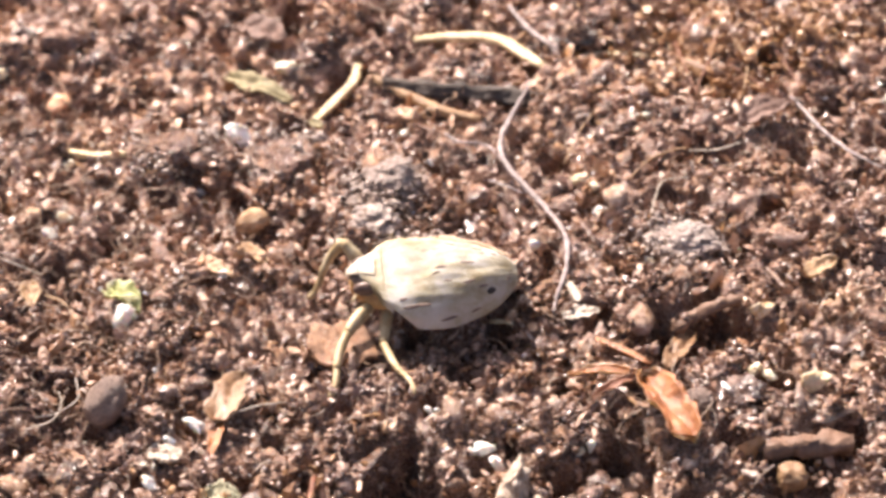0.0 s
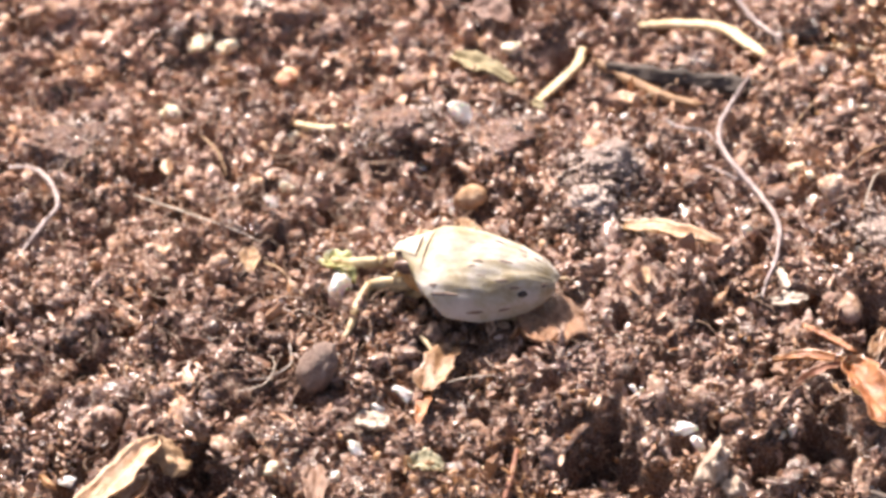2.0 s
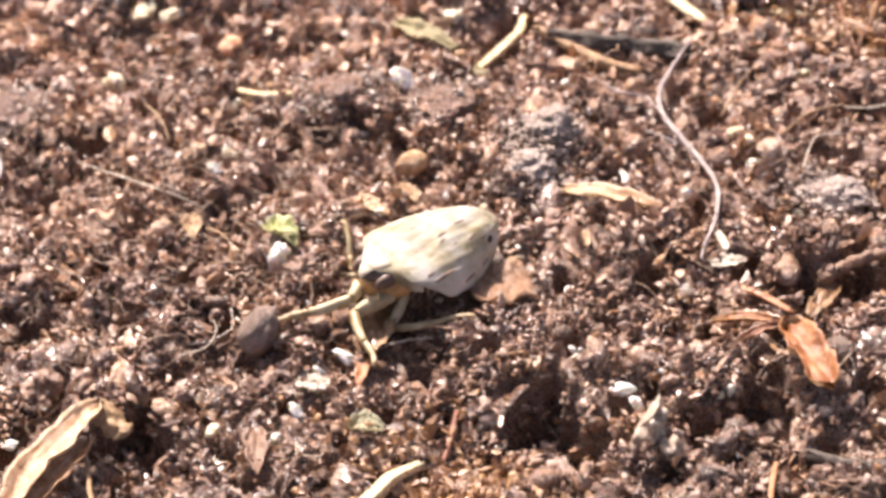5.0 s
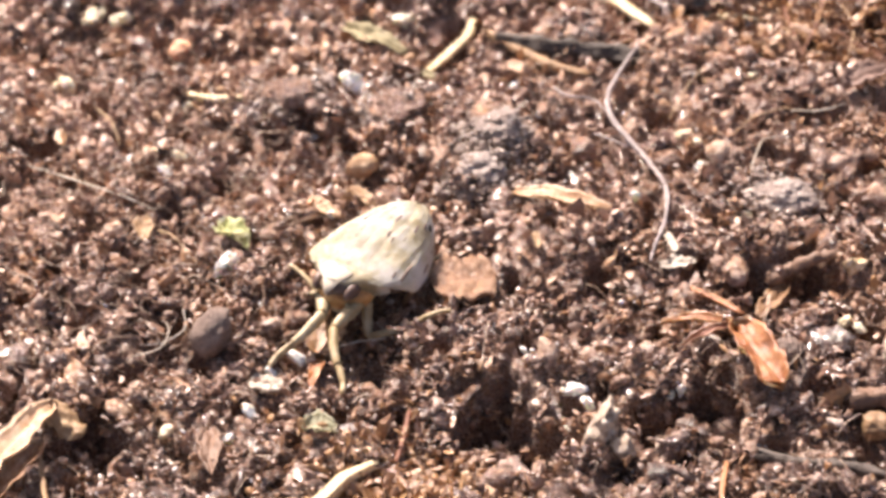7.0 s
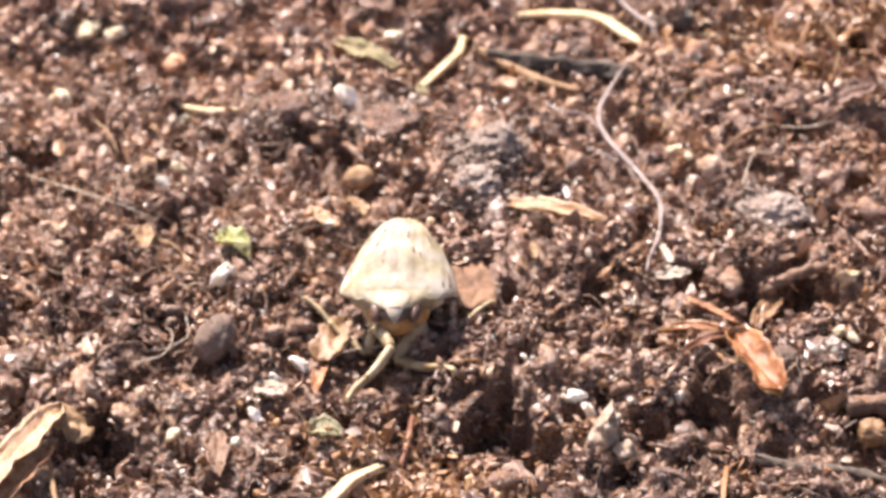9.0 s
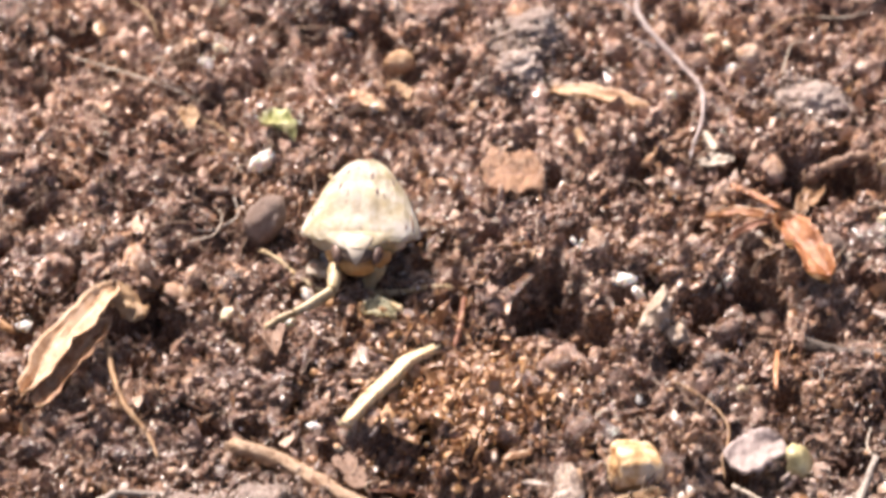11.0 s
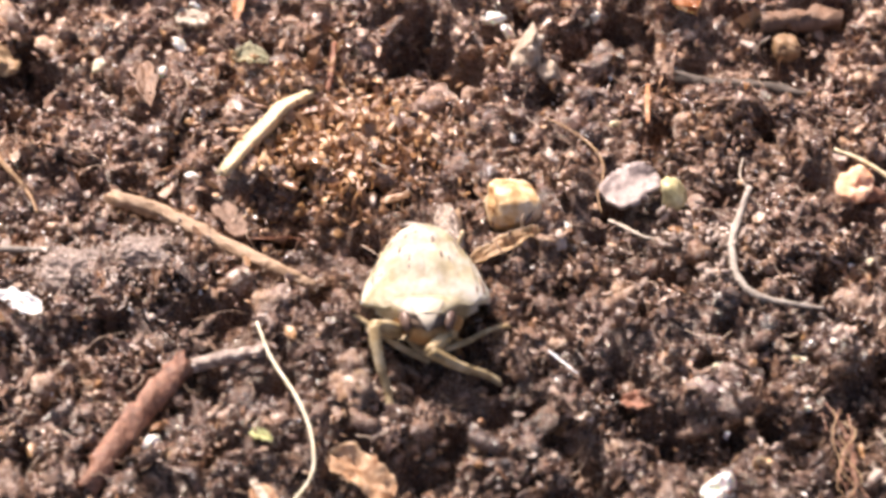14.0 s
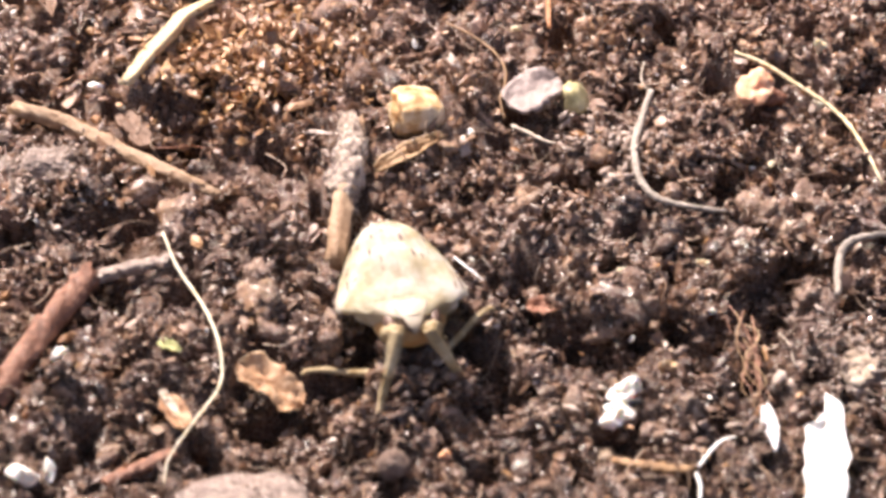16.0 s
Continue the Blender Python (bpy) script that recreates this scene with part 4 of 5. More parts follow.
def smooth_of(*pairs):
    f = curve_of(*pairs)
    return lambda s: (f(s - 0.03) + f(s - 0.015) + f(s) + f(s + 0.015) + f(s + 0.03)) / 5


# The body runs along x from the rear end to the head; s goes from 0 (shoulder) to 1 (rear end).
wing_x = lambda s: 1.68 - 4.83 * s  # noqa: E731
wing_half = smooth_of((0, 1.62), (0.06, 1.93), (0.13, 2.06), (0.22, 2.07), (0.35, 1.99), (0.5, 1.82), (0.65, 1.57), (0.8, 1.22), (0.9, 0.90), (0.97, 0.55), (1, 0.30))
wing_top = smooth_of((0, 2.04), (0.08, 2.17), (0.2, 2.29), (0.45, 2.44), (0.7, 2.38), (0.88, 2.14), (0.97, 1.86), (1, 1.62))
wing_low = smooth_of((0, 1.36), (0.15, 1.08), (0.4, 0.82), (0.65, 0.80), (0.85, 0.98), (0.95, 1.22), (1, 1.4))


def wing_place(s, a, side, inset=0.0):
    """A place on a forewing: a runs from the ridge (0) to the lower edge (1)."""
    w, t, b = wing_half(s), wing_top(s), wing_low(s)
    y = w * math.sin(a * math.pi * 0.54) ** 0.92 / math.sin(0.5 * math.pi)
    z = b + (t - b) * (1 - a ** 1.6) + 0.10 * math.sin(math.pi * a)
    veins = 0.02 * math.cos(a * 22 + 1.6 * math.sin(s * 5)) ** 6 + 0.02 * noise.noise(Vector((s * 5, a * 13 + 3 * side, 1.0)))
    wave = min(1, 6 * s) * 0.08 * noise.noise(Vector((s * 4.5, a * 3.2, 3.0 * side * a))) + 0.03 * noise.noise(Vector((s * 6, a * 14, 7.0 * side * a)))
    k = 1 - inset
    return np.array((wing_x(s) - 0.95 * a ** 3 * (1 - s) ** 3, side * (y * k - 0.01), z * (1 - 0.35 * inset) + veins + wave * (1 if inset == 0 else 0)))


def forewing(side, parent):
    rows, cols = 46, 30
    v = [wing_place(i / (rows - 1), j / (cols - 1), side, inset) for inset in (0.0, 0.06) for i in range(rows) for j in range(cols)]
    at = lambda k, i, j: k * rows * cols + i * cols + j  # noqa: E731
    f = []
    for i in range(rows - 1):
        for j in range(cols - 1):
            f.append((at(0, i, j), at(0, i + 1, j), at(0, i + 1, j + 1), at(0, i, j + 1)))
            f.append((at(1, i, j), at(1, i, j + 1), at(1, i + 1, j + 1), at(1, i + 1, j)))
    for i in range(rows - 1):
        f += [(at(0, i, 0), at(1, i, 0), at(1, i + 1, 0), at(0, i + 1, 0)), (at(0, i, cols - 1), at(0, i + 1, cols - 1), at(1, i + 1, cols - 1), at(1, i, cols - 1))]
    for j in range(cols - 1):
        f += [(at(0, 0, j), at(0, 0, j + 1), at(1, 0, j + 1), at(1, 0, j)), (at(0, rows - 1, j), at(1, rows - 1, j), at(1, rows - 1, j + 1), at(0, rows - 1, j + 1))]
    if side < 0:
        f = [q[::-1] for q in f]
    ob = part("forewing", mesh_of("forewing", v, f, "wing", True, 70), parent, "cream forewing with raised veins and brown flecks")
    marks = [(0.80, 0.62, 0.15, 1.25), (0.93, 0.50, 0.07, 1.6)]
    g = np.random.default_rng(21 + side)
    marks += [(g.uniform(0.12, 0.9), g.uniform(0.08, 0.85), g.uniform(0.03, 0.085), g.uniform(2.2, 4.2)) for _ in range(13)]
    for s, a, size, longer in marks:
        p = wing_place(s, a, side)
        t1, t2 = wing_place(s + 0.02, a, side) - p, wing_place(s, a + 0.02, side) - p
        nrm = np.cross(t1, t2)
        nrm /= np.linalg.norm(nrm)
        t1 /= np.linalg.norm(t1)
        t2 = np.cross(nrm, t1)
        q, g = lump(2, 0.25, int(s * 100))
        q = p + q[:, :1] * t1 * size * longer + q[:, 1:2] * t2 * size * 0.8 + q[:, 2:] * nrm * 0.018
        part("dark_spot" if size > 0.1 else "fleck", mesh_of("dark_spot", q, g, "spot" if size > 0.1 else "brow"), ob)
    return ob


def oval(name, material, centre, radii, parent, label="", seed=0, rough=0.03, level=3, tilt=(0, 0, 0)):
    v, f = lump(level, rough, seed)
    m = np.array(Euler([radians(k) for k in tilt]).to_matrix())
    return part(name, mesh_of(name, (v * radii) @ m.T + centre, f, material), parent, label)


bug = tagged(new("planthopper"), "cream planthopper insect with orange-brown face crossing the soil", "insect")
for side in (1, -1):
    forewing(side, bug)
oval("abdomen", "brow", (-0.4, 0, 1.22), (2.2, 1.35, 0.55), bug, "dull brown underside", 2)
oval("thorax", "face", (1.5, 0, 1.32), (0.85, 1.15, 0.58), bug, "yellow-brown breast", 3)


# The collar between the wings and the head, and the pointed crown.
def collar_ring(s):
    half, top = 1.62 - 0.94 * s ** 1.2, 2.24 - 0.02 * s
    ring = []
    for a in np.linspace(0, 2 * math.pi, 32, endpoint=False):
        up = max(0, math.sin(a))
        ring.append((1.15 + 0.32 * up + s * (0.66 + 0.20 * up), half * math.cos(a), 1.45 + (top - 1.45) * up ** 0.72 - 0.35 * max(0, -math.sin(a))))
    return ring


part("pronotum", loft(np.linspace(0, 1, 7), collar_ring, "pronotum", "wing"), bug, "cream collar shield behind the head")


def crown_ring(s):
    half, top = 0.54 * (1 - s ** 3) ** 0.6 + 0.10, 2.20 - 0.12 * s - 0.40 * s ** 3
    low = 1.30 + 0.45 * s ** 4
    return [(1.80 + 0.80 * s - 0.30 * (0.5 - 0.5 * math.sin(a)) * s, half * math.cos(a), (top + low) / 2 + (top - low) / 2 * math.sin(a)) for a in np.linspace(0, 2 * math.pi, 28, endpoint=False)]


head = part("head", loft(np.linspace(0, 1, 9), crown_ring, "head", "crown"), bug, "brown head with a pale pointed crown")


def tip_ring(s):
    half = 0.50 * (1 - s) ** 0.7 + 0.06
    return [(1.72 + 0.96 * s, half * math.cos(a), 2.27 - 0.08 * s - 0.36 * s ** 3 - 0.18 * (half * math.cos(a)) ** 2 + 0.06 * math.sin(a)) for a in np.linspace(0, 2 * math.pi, 20, endpoint=False)]


part("crown_patch", loft(np.linspace(0, 1, 8), tip_ring, "crown_patch", "patch"), head, "pale cream triangular patch")
oval("face", "face", (2.08, 0, 1.36), (0.46, 0.70, 0.50), head, "orange-brown face", 5, tilt=(0, 22, 0))
oval("beak", "leg", (1.95, 0, 1.0), (0.16, 0.16, 0.5), head, "", 6, tilt=(0, 35, 0))
for side in (1, -1):
    oval("eye", "eye", (2.04, 0.68 * side, 1.74), (0.44, 0.20, 0.27), head, "dull brown compound eye", 8, tilt=(0, 12, -8 * side))
    v, f = tube([(2.35, 0.62 * side, 1.40), (2.45, 0.76 * side, 1.36), (2.52, 0.84 * side, 1.38), (2.7, 0.98 * side, 1.44)], (0.07, 0.08, 0.02, 0.01), 6, 3, 0.02)
    part("antenna", mesh_of("antenna", v, f, "leg"), head)


def leg(one, two, thick, parent):
    """A leg whose thigh runs along x from the hip; shin and foot turn together about the knee."""
    v, f = tube([(0, 0, 0), (one * 0.45, 0, 0.05), (one, 0, 0)], (thick * 0.85, thick * 1.2, thick * 1.1, thick * 0.8), 10, 1, 0.03)
    ob = part("leg", mesh_of("leg", v, f, "leg"), parent, "pale banded walking leg")
    v, f = tube([(0, 0, 0), (two * 0.3, 0, 0.05), (two * 0.58, 0, 0)], (thick * 0.8, thick * 0.85, thick * 0.7, thick * 0.62), 10, 2, 0.04)
    shin = part("shin", mesh_of("shin", v, f, "leg"), ob)
    v, f = tube([(two * 0.56, 0, 0), (two * 0.78, 0, -0.12), (two * 0.95, 0, -0.10), (two * 1.02, 0, 0.0)], (thick * 0.55, thick * 0.6, thick * 0.45, thick * 0.5, thick * 0.2), 8, 3, 0.06)
    foot = part("foot", mesh_of("foot", v, f, "leg"), ob)
    return ob, shin, foot


# Hip, lengths of thigh and shin, and thickness of the front, middle and hind legs.
HIPS = {"front": ((1.85, 0.80, 1.10), 1.5, 2.6, 0.25), "middle": ((1.25, 0.75, 1.05), 1.45, 3.1, 0.19), "hind": ((0.0, 0.55, 0.95), 1.5, 2.4, 0.15)}
LEGS = {(pair, side): leg(one, two, thick, bug) for pair, (_, one, two, thick) in HIPS.items() for side in (1, -1)}


# Seconds; place on the soil; heading; nose-up pitch; height of the body over its stand.
BUG = [
    (0, 4.60, -2.10, 178, 4, 0.00),
    (0.5, 2.70, -2.75, 175, 4, 0.00),
    (1, 0.70, -2.50, 164, 4, 0.00),
    (1.5, -0.95, -1.85, 162, 4, 0.00),
    (2, -1.15, -1.85, 163, 4, 0.00),
    (2.5, -1.30, -1.65, 162, 4, 0.00),
    (3, -0.90, -1.70, 172, 4, 0.00),
    (3.5, -0.50, -1.40, 162, 4, 0.00),
    (4, -1.05, -2.70, 179, 4, 0.00),
    (6.5, -0.19, -3.13, 236, 4, -0.26),
    (7, -0.78, -3.09, 233, 1, -0.09),
    (7.5, 0.35, -3.32, 250, 3, -0.16),
    (8, 0.71, -3.15, 264, 2, -0.10),
    (10.5, -2.21, -5.89, 260, -2, 0.07),
    (11, -3.14, -6.81, 261, 1, -0.07),
    (11.5, -3.60, -10.5, 256, -20, 1.0),
    (12, -1.97, -10.69, 271, -6, 0.32),
    (12.5, -1.47, -14.43, 266, 1, -0.05),
    (13, -1.02, -19.00, 266, 7, -0.17),
    (13.5, -0.06, -20.93, 263, 13, -0.49),
    (14, 1.04, -23.08, 263, 10, -0.30),
    (14.5, 1.67, -24.27, 263, 12, -0.44),
    (15, 1.54, -24.81, 261, 8, -0.19),
    (15.5, 1.48, -25.11, 267, 8, -0.21),
    (16, 2.5, -27.35, 270, 10, -0.29),
]
COVER += [(x, y, 0.9) for _, x, y, *_ in BUG]

# ---- loose soil ----
gen = np.random.default_rng(11)
cover = np.array(COVER)


def soil_places(count, size=None, box=(-19, 26, -40, 22)):
    """Random places for pieces of the given sizes, off the things."""
    x, y = gen.uniform(box[0], box[1], count), gen.uniform(box[2], box[3], count)
    free = np.ones(count, bool)
    if size is not None:
        free &= hollow(x, y) < 0.02 + 0.24 * gen.random(count)
        for cx, cy, r in cover:
            free &= (np.abs(x - cx) > r + 0.8 * size) | (np.abs(y + 0.45 * size - cy) > r + 0.85 * size) | (size < 0.2)
    return x, y, free


def laid(name, material, shapes, x, y, z, sizes, smooth, label, category):
    tagged(scattered(name, material, shapes, np.stack([x, y, z], 1), sizes, gen, smooth), label, category, kind="stuff")


SHARDS = [shard(2, s) for s in range(16)]
GRANULES = [lump(2, 0.45, 160 + s, 1) for s in range(12)]
SPLINTERS = [shard(1, 40 + s) for s in range(16)]
ROUGH = [lump(3, 0.75, 300 + s, 3, ((0.9, 0.9), (2.2, 0.8), (5, 0.6), (10, 0.4))) for s in range(12)]

def cluster(seed):
    """A crumb of small globules stuck together."""
    g = np.random.default_rng(seed + 900)
    vs, fs, base = [], [], 0
    for k in range(8):
        v, f = SPLINTERS[(seed * 5 + k) % len(SPLINTERS)]
        way = g.normal(size=3)
        way *= g.uniform(0.35, 0.85) / np.linalg.norm(way)
        vs.append(v * g.uniform(0.30, 0.55) + way * (1, 0.9, 0.7))
        fs.append(f + base)
        base += len(v)
    return np.concatenate(vs), np.concatenate(fs)


CLUSTERS = [cluster(s) for s in range(18)]

HEAPS = []
count = 700
size = 0.28 + 0.42 * gen.random(count) ** 1.8
x, y, free = soil_places(count, size)
x, y, size, n = x[free], y[free], size[free], free.sum()
laid("soil_lumps", "crumb", ROUGH, x, y, relief(x, y) - 0.2 * size + gen.uniform(-0.15, 0.12, n), size[:, None] * np.exp(gen.normal(0, 0.22, (n, 3))), True,
     "rough brown lumps of soil heaped over the ground", "soil lumps")
HEAPS.append(np.stack([x, y, relief(x, y) - 0.2 * size, size], 1))

count = 4300
size = 0.24 + 0.36 * gen.random(count) ** 1.8
x, y, free = soil_places(count, size)
x, y, size, n = x[free], y[free], size[free], free.sum()
laid("soil_aggregates", "crumb", CLUSTERS, x, y, relief(x, y) + gen.uniform(-0.16, 0.36, n), size[:, None] * np.exp(gen.normal(0, 0.2, (n, 3))), True,
     "spongy brown soil aggregates of stuck globules", "soil aggregates")
HEAPS.append(np.stack([x, y, relief(x, y) + 0.07, size], 1))
x, y, free = soil_places(2500, np.full(2500, 0.3))
HEAPS.append(np.stack([x, y, relief(x, y) - 0.25, 0 * x + 0.35], 1)[free])

count = 5600
size = 0.15 + 0.30 * gen.random(count) ** 2.0
x, y, free = soil_places(count, size)
x, y, size, n = x[free], y[free], size[free], free.sum()
laid("soil_crumbs", "crumb", SHARDS + GRANULES, x, y, relief(x, y) - 0.1 * size + gen.uniform(-0.12, 0.30, n), size[:, None] * np.exp(gen.normal(0, 0.28, (n, 3))), True,
     "loose dark and mid-brown wet soil crumbs", "soil crumbs")

# Larger clods, one by one.
CLODS = [mesh_of("soil_clod", lump(3, 0.7, 80 + s, 3, ((0.9, 0.9), (2.2, 0.7), (5, 0.6), (10, 0.35)))[0], BALLS[3][1], "soil", True) for s in range(10)]
size = 0.45 + 0.40 * gen.random(340) ** 1.6
x, y, free = soil_places(340, size, (-16, 23, -37, 20))
for k in np.where(free)[0][:290]:
    ob = part("soil_clod", CLODS[k % 10], ground)
    s = size[k]
    ob.matrix_basis = pose(x[k] * MM, y[k] * MM, (float(relief(x[k], y[k])) - 0.15 * s) * MM, *gen.uniform(0, 360, 3)) @ Matrix.Diagonal((s, s * gen.uniform(0.7, 1), s * gen.uniform(0.55, 0.85), 1))
    HEAPS.append(np.array([[x[k], y[k], float(relief(x[k], y[k])) - 0.15 * s, 0.85 * s]]))

heaps = np.concatenate(HEAPS)


def on_heaps(count, reach=1.0):
    """Places on the upper sides of the lumps and aggregates."""
    at = heaps[gen.choice(len(heaps), count, p=heaps[:, 3] ** 2 / (heaps[:, 3] ** 2).sum())]
    way = gen.normal(size=(count, 3))
    way /= np.linalg.norm(way, axis=1)[:, None]
    way[:, 2] = np.abs(way[:, 2]) * 0.85
    q = at[:, :3] + way * at[:, 3:] * reach * gen.uniform(0.85, 1.15, (count, 1))
    return q[:, 0], q[:, 1], q[:, 2]


count = 15000
size = 0.06 + 0.10 * gen.random(count) ** 1.5
x, y, z = on_heaps(count)
laid("soil_grit", "crumb", SPLINTERS, x, y, z, size[:, None] * np.exp(gen.normal(0, 0.3, (count, 3))), True,
     "fine brown grit and peat dust between the crumbs", "soil grit")

count = 9000
x, y, free = soil_places(count)
# Half of it lies against the things.
near = cover[gen.integers(0, len(cover), count)]
turn = gen.uniform(0, 6.283, count)
away = near[:, 2] * gen.uniform(0.75, 1.35, count) + gen.uniform(-0.05, 0.12, count)
against = gen.random(count) < 0.5
x, y = np.where(against, near[:, 0] + away * np.cos(turn), x), np.where(against, near[:, 1] + away * np.sin(turn), y)
size = 0.04 + 0.09 * gen.random(count) ** 1.8
laid("soil_dust", "crumb", SPLINTERS, x, y, relief(x, y) - 0.08 - 2.4 * np.clip(hollow(x, y), 0, 0.55) + gen.uniform(0, 0.16, count), size[:, None] * np.exp(gen.normal(0, 0.4, (count, 3))), False,
     "fine dark soil dust in the gaps between clods", "soil dust")

# Flat, angular peat flakes over everything, the larger ones on top.
PLATES = [shard(1, 70 + k) for k in range(24)]
PLATES = [(v * (1, 1, 0.45), f) for v, f in PLATES]
count = 42000
x, y, z = on_heaps(count, 1.05)
size = 0.06 + 0.19 * gen.random(count) ** 2.0
laid("peat_flakes", "flakes", PLATES, x, y, z, size[:, None] * np.exp(gen.normal(0, 0.3, (count, 3))), False,
     "angular wet flakes of brown peat on the clods", "peat flakes")
count = 18000
x, y, free = soil_places(count)
size = 0.08 + 0.17 * gen.random(count) ** 1.8
laid("loose_flakes", "flakes", PLATES, x, y, relief(x, y) - 2.0 * np.clip(hollow(x, y), 0, 0.55) + gen.uniform(-0.1, 0.3, count), size[:, None] * np.exp(gen.normal(0, 0.3, (count, 3))), False,
     "angular wet flakes of peat in the gaps", "peat flakes")

# Crumbs fallen into the holes.
pits = np.array(PITS)[np.repeat(np.arange(len(PITS)), 45)]
far, turn = 1.25 * np.sqrt(gen.random(len(pits))), gen.uniform(0, 6.283, len(pits))
x, y = pits[:, 0] + pits[:, 2] * far * np.cos(turn), pits[:, 1] + pits[:, 2] * far * np.sin(turn)
size = 0.07 + 0.16 * gen.random(len(pits)) ** 1.6
laid("fallen_crumbs", "crumb", GRANULES, x, y, relief(x, y) + gen.uniform(-0.05, 0.2, len(pits)), size[:, None] * np.exp(gen.normal(0, 0.3, (len(pits), 3))), True,
     "dark brown crumbs fallen into holes in the soil", "soil crumbs")

# Peat fibres and splinters.
count = 3500
x, y, z = on_heaps(count, 1.05)
sizes = np.stack([gen.uniform(0.15, 0.55, count), gen.uniform(0.04, 0.12, count), gen.uniform(0.02, 0.06, count)], 1)
laid("peat_splinters", "crumb", SPLINTERS, x, y, z, sizes, False,
     "short brown peat splinters strewn in the soil", "peat splinters")

# Glassy specks whose pale colour stands in for glints on the wet soil.
count = 11000
x, y, z = on_heaps(count, 1.12)
size = 0.022 + 0.075 * gen.random(count) ** 2.6
laid("sand_specks", "glint", SPLINTERS, x, y, z, size[:, None] * np.exp(gen.normal(0, 0.3, (count, 3))), False,
     "pale glassy specks standing in for glints of the wet soil", "sand")

# Pale crumbs.
count = 1700
size = 0.07 + 0.18 * gen.random(count) ** 2.0
x, y, free = soil_places(count, size)
x, y, size, n = x[free], y[free], size[free], free.sum()
laid("pale_crumbs", "palegrit", SHARDS, x, y, relief(x, y) + gen.uniform(0.1, 0.35, n), size[:, None] * np.exp(gen.normal(0, 0.2, (n, 3))), True,
     "pale tan and grey mineral crumbs on the soil", "crumbs")

# Pale sparkling grit on the grey clods.
spots = np.array([(o.location.x / MM, o.location.y / MM) for o in scene.objects if o.name.startswith("gray_clod")])
count = 400 * len(spots)
who = gen.integers(0, len(spots), count)
x, y = spots[who, 0] + gen.normal(0, 0.85, count), spots[who, 1] + gen.normal(0, 0.85, count)
size = 0.04 + 0.09 * gen.random(count) ** 2
laid("pale_grit", "palegrit", SPLINTERS, x, y, relief(x, y) + gen.uniform(0.2, 0.5, count), size[:, None] * np.exp(gen.normal(0, 0.35, (count, 3))), True,
     "pale grey-brown sparkling grit on the clods", "grit")

# Crumbly pale aggregates that make up the grey clods.
count = 45 * len(spots)
who = gen.integers(0, len(spots), count)
x, y = spots[who, 0] + gen.normal(0, 0.7, count), spots[who, 1] + gen.normal(0, 0.7, count)
size = 0.18 + 0.2 * gen.random(count)
laid("pale_aggregates", "palegrit", CLUSTERS, x, y, relief(x, y) + gen.uniform(0.1, 0.4, count), size[:, None] * np.exp(gen.normal(0, 0.2, (count, 3))), True,
     "pale grey-brown crumbly aggregates of the clods", "soil aggregates")

# Rusty peat in two patches.
count = 4600
x, y = gen.normal(-0.4, 1.9, count), gen.normal(-14.4, 1.7, count)
far = gen.random(count) < 0.45
x, y = np.where(far, gen.normal(18, 2.6, count), x), np.where(far, gen.normal(11.5, 1.7, count), y)
wide = gen.random(count) < 0.18
x, y = np.where(wide, gen.uniform(-16, 23, count), x), np.where(wide, gen.uniform(-37, 20, count), y)
size = 0.06 + 0.19 * gen.random(count) ** 2
laid("rusty_peat", "rust", SPLINTERS, x, y, relief(x, y) + gen.uniform(0.1, 0.42, count), size[:, None] * np.exp(gen.normal(0, 0.4, (count, 3))), False,
     "rust-brown rotted peat crumbs in patches on the soil", "peat")

# Root hairs.
hv, hf, base = [], [], 0
for k in range(1350):
    x, y = gen.uniform(-18, 25), gen.uniform(-39, 21)
    if k > 1000:
        x, y = gen.uniform(-16, -3), gen.uniform(-6, 12)
    a, n = gen.uniform(0, 6.28), 5
    step, bend = gen.uniform(0.12, 0.45), gen.normal(0, 0.5)
    pts = []
    for j in range(n):
        pts.append((x, y, float(relief(x, y)) + 0.3 + 0.25 * gen.random()))
        x, y, a = x + step * math.cos(a), y + step * math.sin(a), a + bend + gen.normal(0, 0.25)
    thick = gen.uniform(0.010, 0.034)
    v, f = tube(pts, (thick, thick * 0.5), 3, k, 0)
    hv.append(v)
    hf += [tuple(i + base for i in q) for q in f]
    base += len(v)
tagged(new("root_hairs", mesh_of("root_hairs", np.concatenate(hv), hf, "hair")), "fine pale brown root hairs on the soil", "root hairs", kind="stuff")

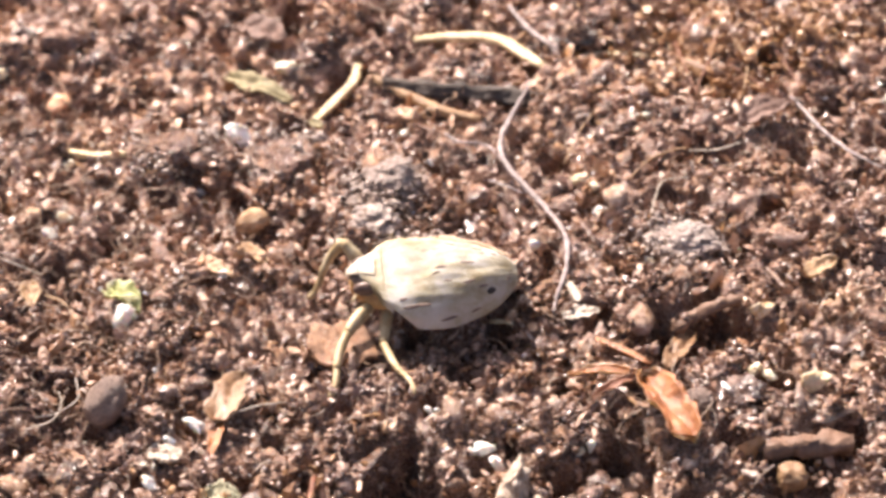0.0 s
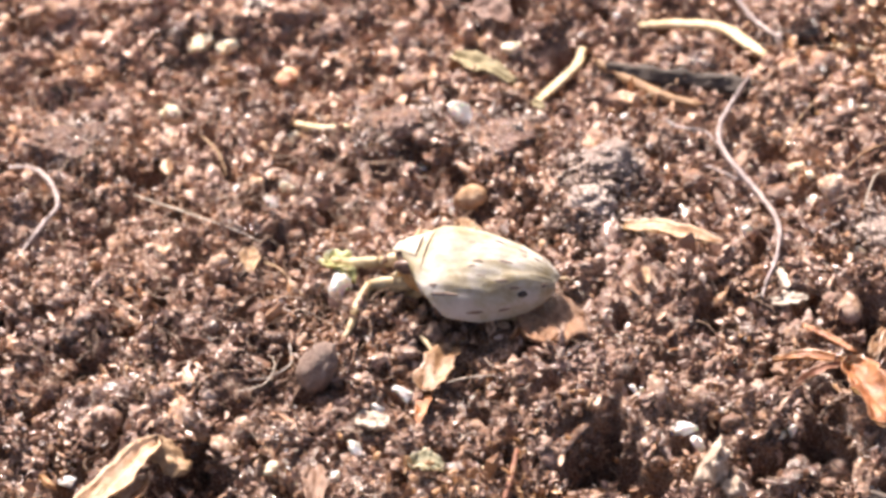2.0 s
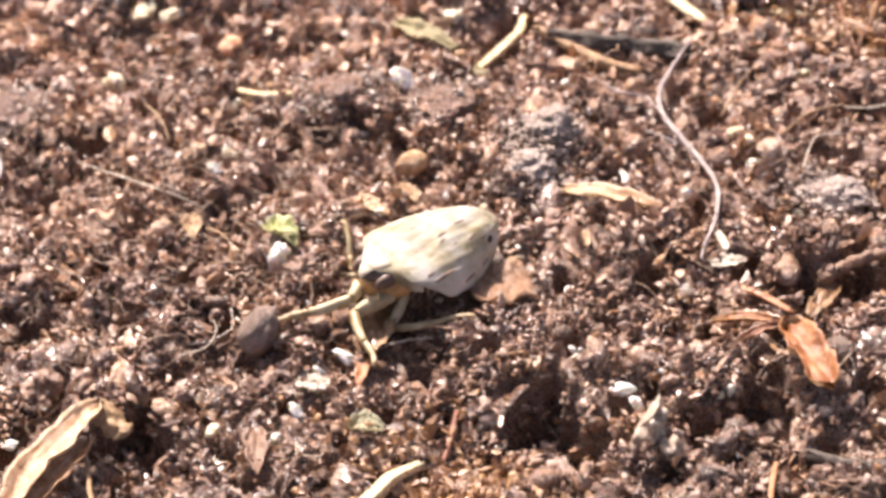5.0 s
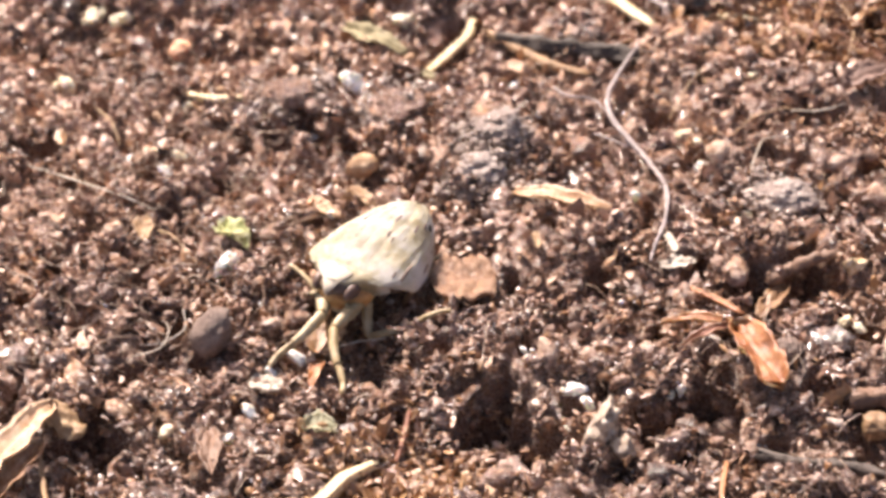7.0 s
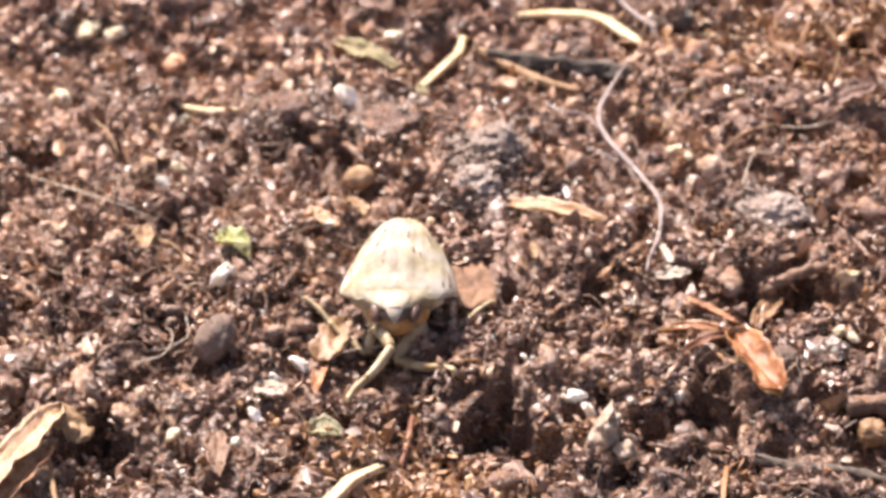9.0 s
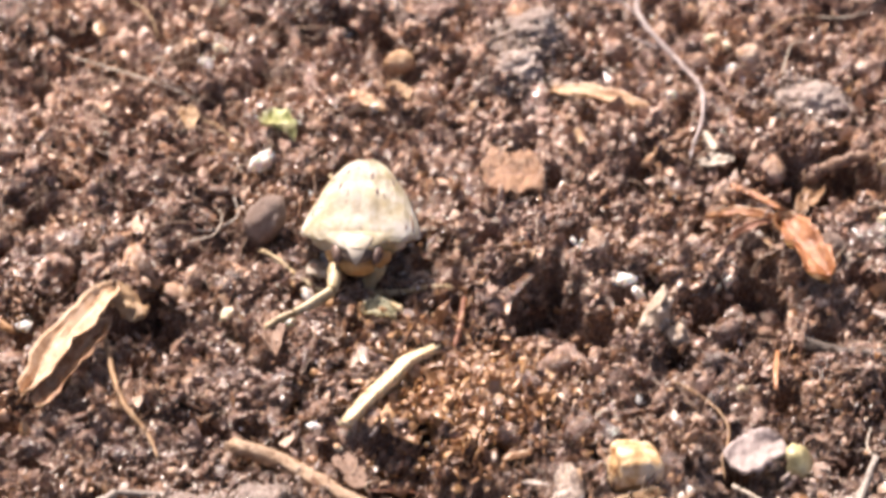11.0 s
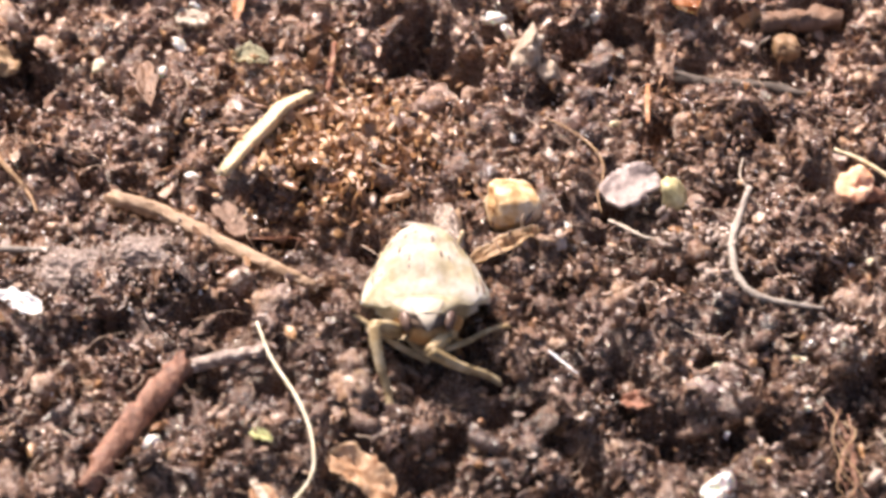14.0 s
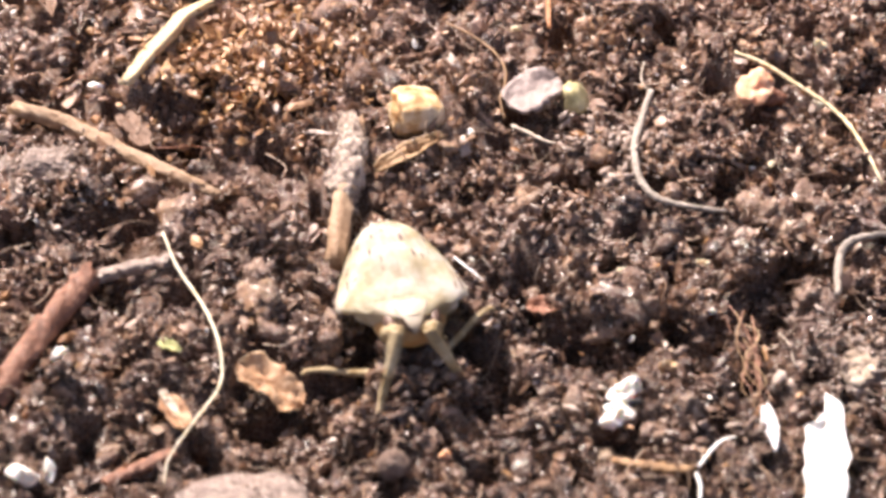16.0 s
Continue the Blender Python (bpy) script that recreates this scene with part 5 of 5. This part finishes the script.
# ---- what moves ----
# Where the feet stand, ahead of and to the left of the body: seconds; left front, right front, left middle, right middle.
STANCE = [
    (0, 3.9, 5.2, 3.9, -1.2, 0.7, 5.0, 0.6, -3.4),
    (0.5, 2.2, 5.0, 6.0, -0.4, 0.9, 5.3, 1.2, -3.2),
    (1, 4.3, 3.1, 4.8, -0.6, 0.1, 3.2, 0.2, -3.4),
    (1.5, 2.7, 2.9, 5.2, -1.2, 0.3, 3.6, 0.8, -3.0),
    (2, 3.6, 3.3, 5.6, -0.8, 0.4, 3.2, 0.5, -3.3),
    (2.5, 2.5, 3.6, 6.0, -0.5, 0.0, 5.0, 0.9, -3.2),
    (3, 2.9, 5.2, 5.5, -0.8, -0.5, 4.6, 0.4, -3.4),
    (3.5, 2.0, 4.7, 5.0, -0.4, -0.3, 4.2, 0.8, -3.2),
    (4, 1.6, 5.2, 5.2, 0.4, -0.2, 3.2, 1.0, -3.3),
    (4.6, 3.4, 3.6, 4.6, -0.8, 0.7, 3.4, 0.2, -3.4),
    (5.2, 4.8, 2.4, 5.4, -1.4, 0.1, 3.2, 1.2, -3.2),
    (5.8, 5.6, 1.8, 4.6, -1.0, 0.9, 3.0, 1.4, -3.5),
    (6.5, 5.9, 1.7, 5.7, -1.3, 0.5, 3.2, 1.8, -3.4),
    (7, 5.3, 2.3, 5.5, -0.4, 0.6, 3.7, 1.2, -2.6),
    (7.5, 4.7, 3.9, 3.6, -2.1, 0.3, 2.6, 0.6, -3.8),
    (8, 3.6, 2.3, 3.7, -1.4, 0.6, 2.7, 0.0, -4.2),
    (8.6, 4.9, 1.6, 4.6, -2.2, 0.2, 3.2, 0.8, -3.4),
    (9.2, 3.8, 2.2, 5.6, -1.2, 0.8, 3.4, -0.4, -3.2),
    (9.8, 5.4, 1.5, 4.4, -2.0, -0.2, 3.6, 0.4, -2.9),
    (10.5, 5.9, 1.7, 5.8, -1.7, -0.8, 4.0, -0.6, -1.8),
    (11, 3.9, 1.6, 4.7, -2.9, 1.9, 3.2, 0.5, -3.5),
    (11.5, 3.7, 2.1, 4.2, -1.7, -1.0, 3.1, -1.8, -3.3),
    (12, 5.2, 1.5, 4.4, -1.5, 0.9, 2.4, 0.0, -3.6),
    (12.5, 5.6, 2.1, 2.6, -2.1, 0.4, 2.2, 1.0, -3.2),
    (13, 3.6, 1.5, 4.3, -0.8, 1.0, 3.2, 0.0, -3.1),
    (13.5, 5.7, 1.5, 5.4, -1.9, 0.6, 2.5, 1.1, -2.5),
    (14, 3.0, 2.2, 4.2, -1.3, 0.8, 2.6, 0.8, -2.4),
    (14.5, 2.6, 2.4, 4.0, -1.0, 1.6, 2.8, 1.2, -3.7),
    (15, 3.4, 2.2, 3.4, -0.7, 0.6, 2.3, 0.6, -2.8),
    (15.5, 5.6, 3.0, 4.4, -0.9, 0.7, 2.5, 0.1, -3.0),
    (16, 3.4, 1.5, 3.9, -1.4, 0.5, 2.8, 1.8, -3.4),
]


def aimed(way, up=(0, 0, 1)):
    """A turn whose x axis lies along way."""
    x = Vector(way).normalized()
    y = Vector(up).cross(x).normalized()
    return Matrix((x, y, x.cross(y))).transposed()


def stride(at, hip, foot, one, two, side):
    """Turns of the thigh and of the shin (in the thigh's space) that bring the foot to its place."""
    reach = foot - hip
    far = min(max(reach.length, abs(one - two) + 0.25), 0.985 * (one + two))
    way = reach.normalized()
    stretch = min(1.0, max(0.0, (far / (one + two) - 0.68) / 0.2))
    low, high = Vector((0.1, -0.25 * side, 0.08)), Vector((0.65, 0.15 * side, -0.25))
    pole = low * stretch + high * (1 - stretch) if at == "front" else Vector((0.2, 0.15 * side, -0.3) if at == "middle" else (-0.1, -0.2 * side, -0.4))
    out = (pole - way * pole.dot(way)).normalized()
    along = (one ** 2 - two ** 2 + far ** 2) / (2 * far)
    knee = way * along + out * max(one ** 2 - along ** 2, 0.0) ** 0.5
    thigh = aimed(knee, out)
    return thigh, thigh.transposed() @ aimed(way * far - knee, out)


def motions():
    rows = []
    for t, x, y, turn, tilt, lift in BUG:
        rows.append((t, pose(x * MM, y * MM, lift * MM, 0, 0, turn) @ pose(0, 0, 0, 0, -tilt, 0)))
    walk(bug, rows)
    # The grain and the bark flake that she kicks aside as she turns.
    there, size = nudged_grain.matrix_basis.copy(), nudged_grain.scale.copy()
    lying = Matrix.Translation((0, 0, 0)) @ there.to_quaternion().to_matrix().to_4x4()
    spots = [(0, -5.5, -1.15, 0, 0), (4.1, -5.5, -1.2, 0, 0), (6.3, -5.78, -1.72, 0, 24), (8.2, -5.8, -1.75, 0, 24), (10.2, -6.3, -2.05, 0, 42), (16, -6.3, -2.05, 0, 42)]
    walk(nudged_grain, [(t, Matrix.Translation((x * MM, y * MM, there.translation.z)) @ pose(0, 0, 0, 0, lean, turn) @ lying) for t, x, y, turn, lean in spots])
    nudged_grain.scale = size
    there = nudged_flake.matrix_basis.copy()
    spots = [(0, 0, 0, 0), (4.1, 0, 0, 0), (6.3, 0.72, 0.3, -12), (8.2, 0.75, 0.32, -12), (10.2, 0.82, 0.25, -16), (16, 0.82, 0.25, -16)]
    walk(nudged_flake, [(t, Matrix.Translation((x * MM, y * MM, 0)) @ there @ pose(0, 0, 0, 0, 0, turn)) for t, x, y, turn in spots])
    body, stand = np.array(BUG, float), np.array(STANCE)
    times = sorted({*body[:, 0], *stand[:, 0], *((stand[1:, 0] + stand[:-1, 0]) / 2)})
    gone = np.r_[0, np.cumsum(np.linalg.norm(np.diff(body[:, 1:3], axis=0), axis=1) + 0.25)]
    for (at, side), (ob, shin, foot) in LEGS.items():
        hip, one, two, _ = HIPS[at]
        hip = Vector((hip[0], hip[1] * side, hip[2]))
        thighs, shins = [], []
        for t in times:
            x, y, turn, tilt, lift = (float(np.interp(t, body[:, 0], body[:, k])) for k in range(1, 6))
            ph = 2 * math.pi * float(np.interp(t, body[:, 0], gone)) / 2.6 + math.pi * (side > 0)
            if at == "hind":
                fx, fy, up = -2.9 + 0.4 * math.sin(ph), 1.3 * side, 0.3 * max(0.0, math.cos(ph))
            else:
                k = (1 if at == "front" else 5) + (0 if side > 0 else 2)
                fx, fy = (float(np.interp(t, stand[:, 0], stand[:, k + j])) for j in (0, 1))
                up = 0.0 if t in stand[:, 0] else 0.35
            a = radians(turn)
            gx, gy = x + fx * math.cos(a) - fy * math.sin(a), y + fx * math.sin(a) + fy * math.cos(a)
            place = Vector((gx, gy, max(float(relief(gx, gy)), -0.3) + 0.42 + up))
            m = pose(x, y, lift, 0, 0, turn) @ pose(0, 0, 0, 0, -tilt, 0)
            thigh, knee = stride(at, hip, m.inverted() @ place, one, two, side)
            thighs.append((t, Matrix.LocRotScale(hip * MM, thigh.to_quaternion(), None)))
            shins.append((t, Matrix.LocRotScale((one * MM, 0, 0), knee.to_quaternion(), None)))
        walk(ob, thighs)
        walk(shin, shins)
        walk(foot, shins)


motions()
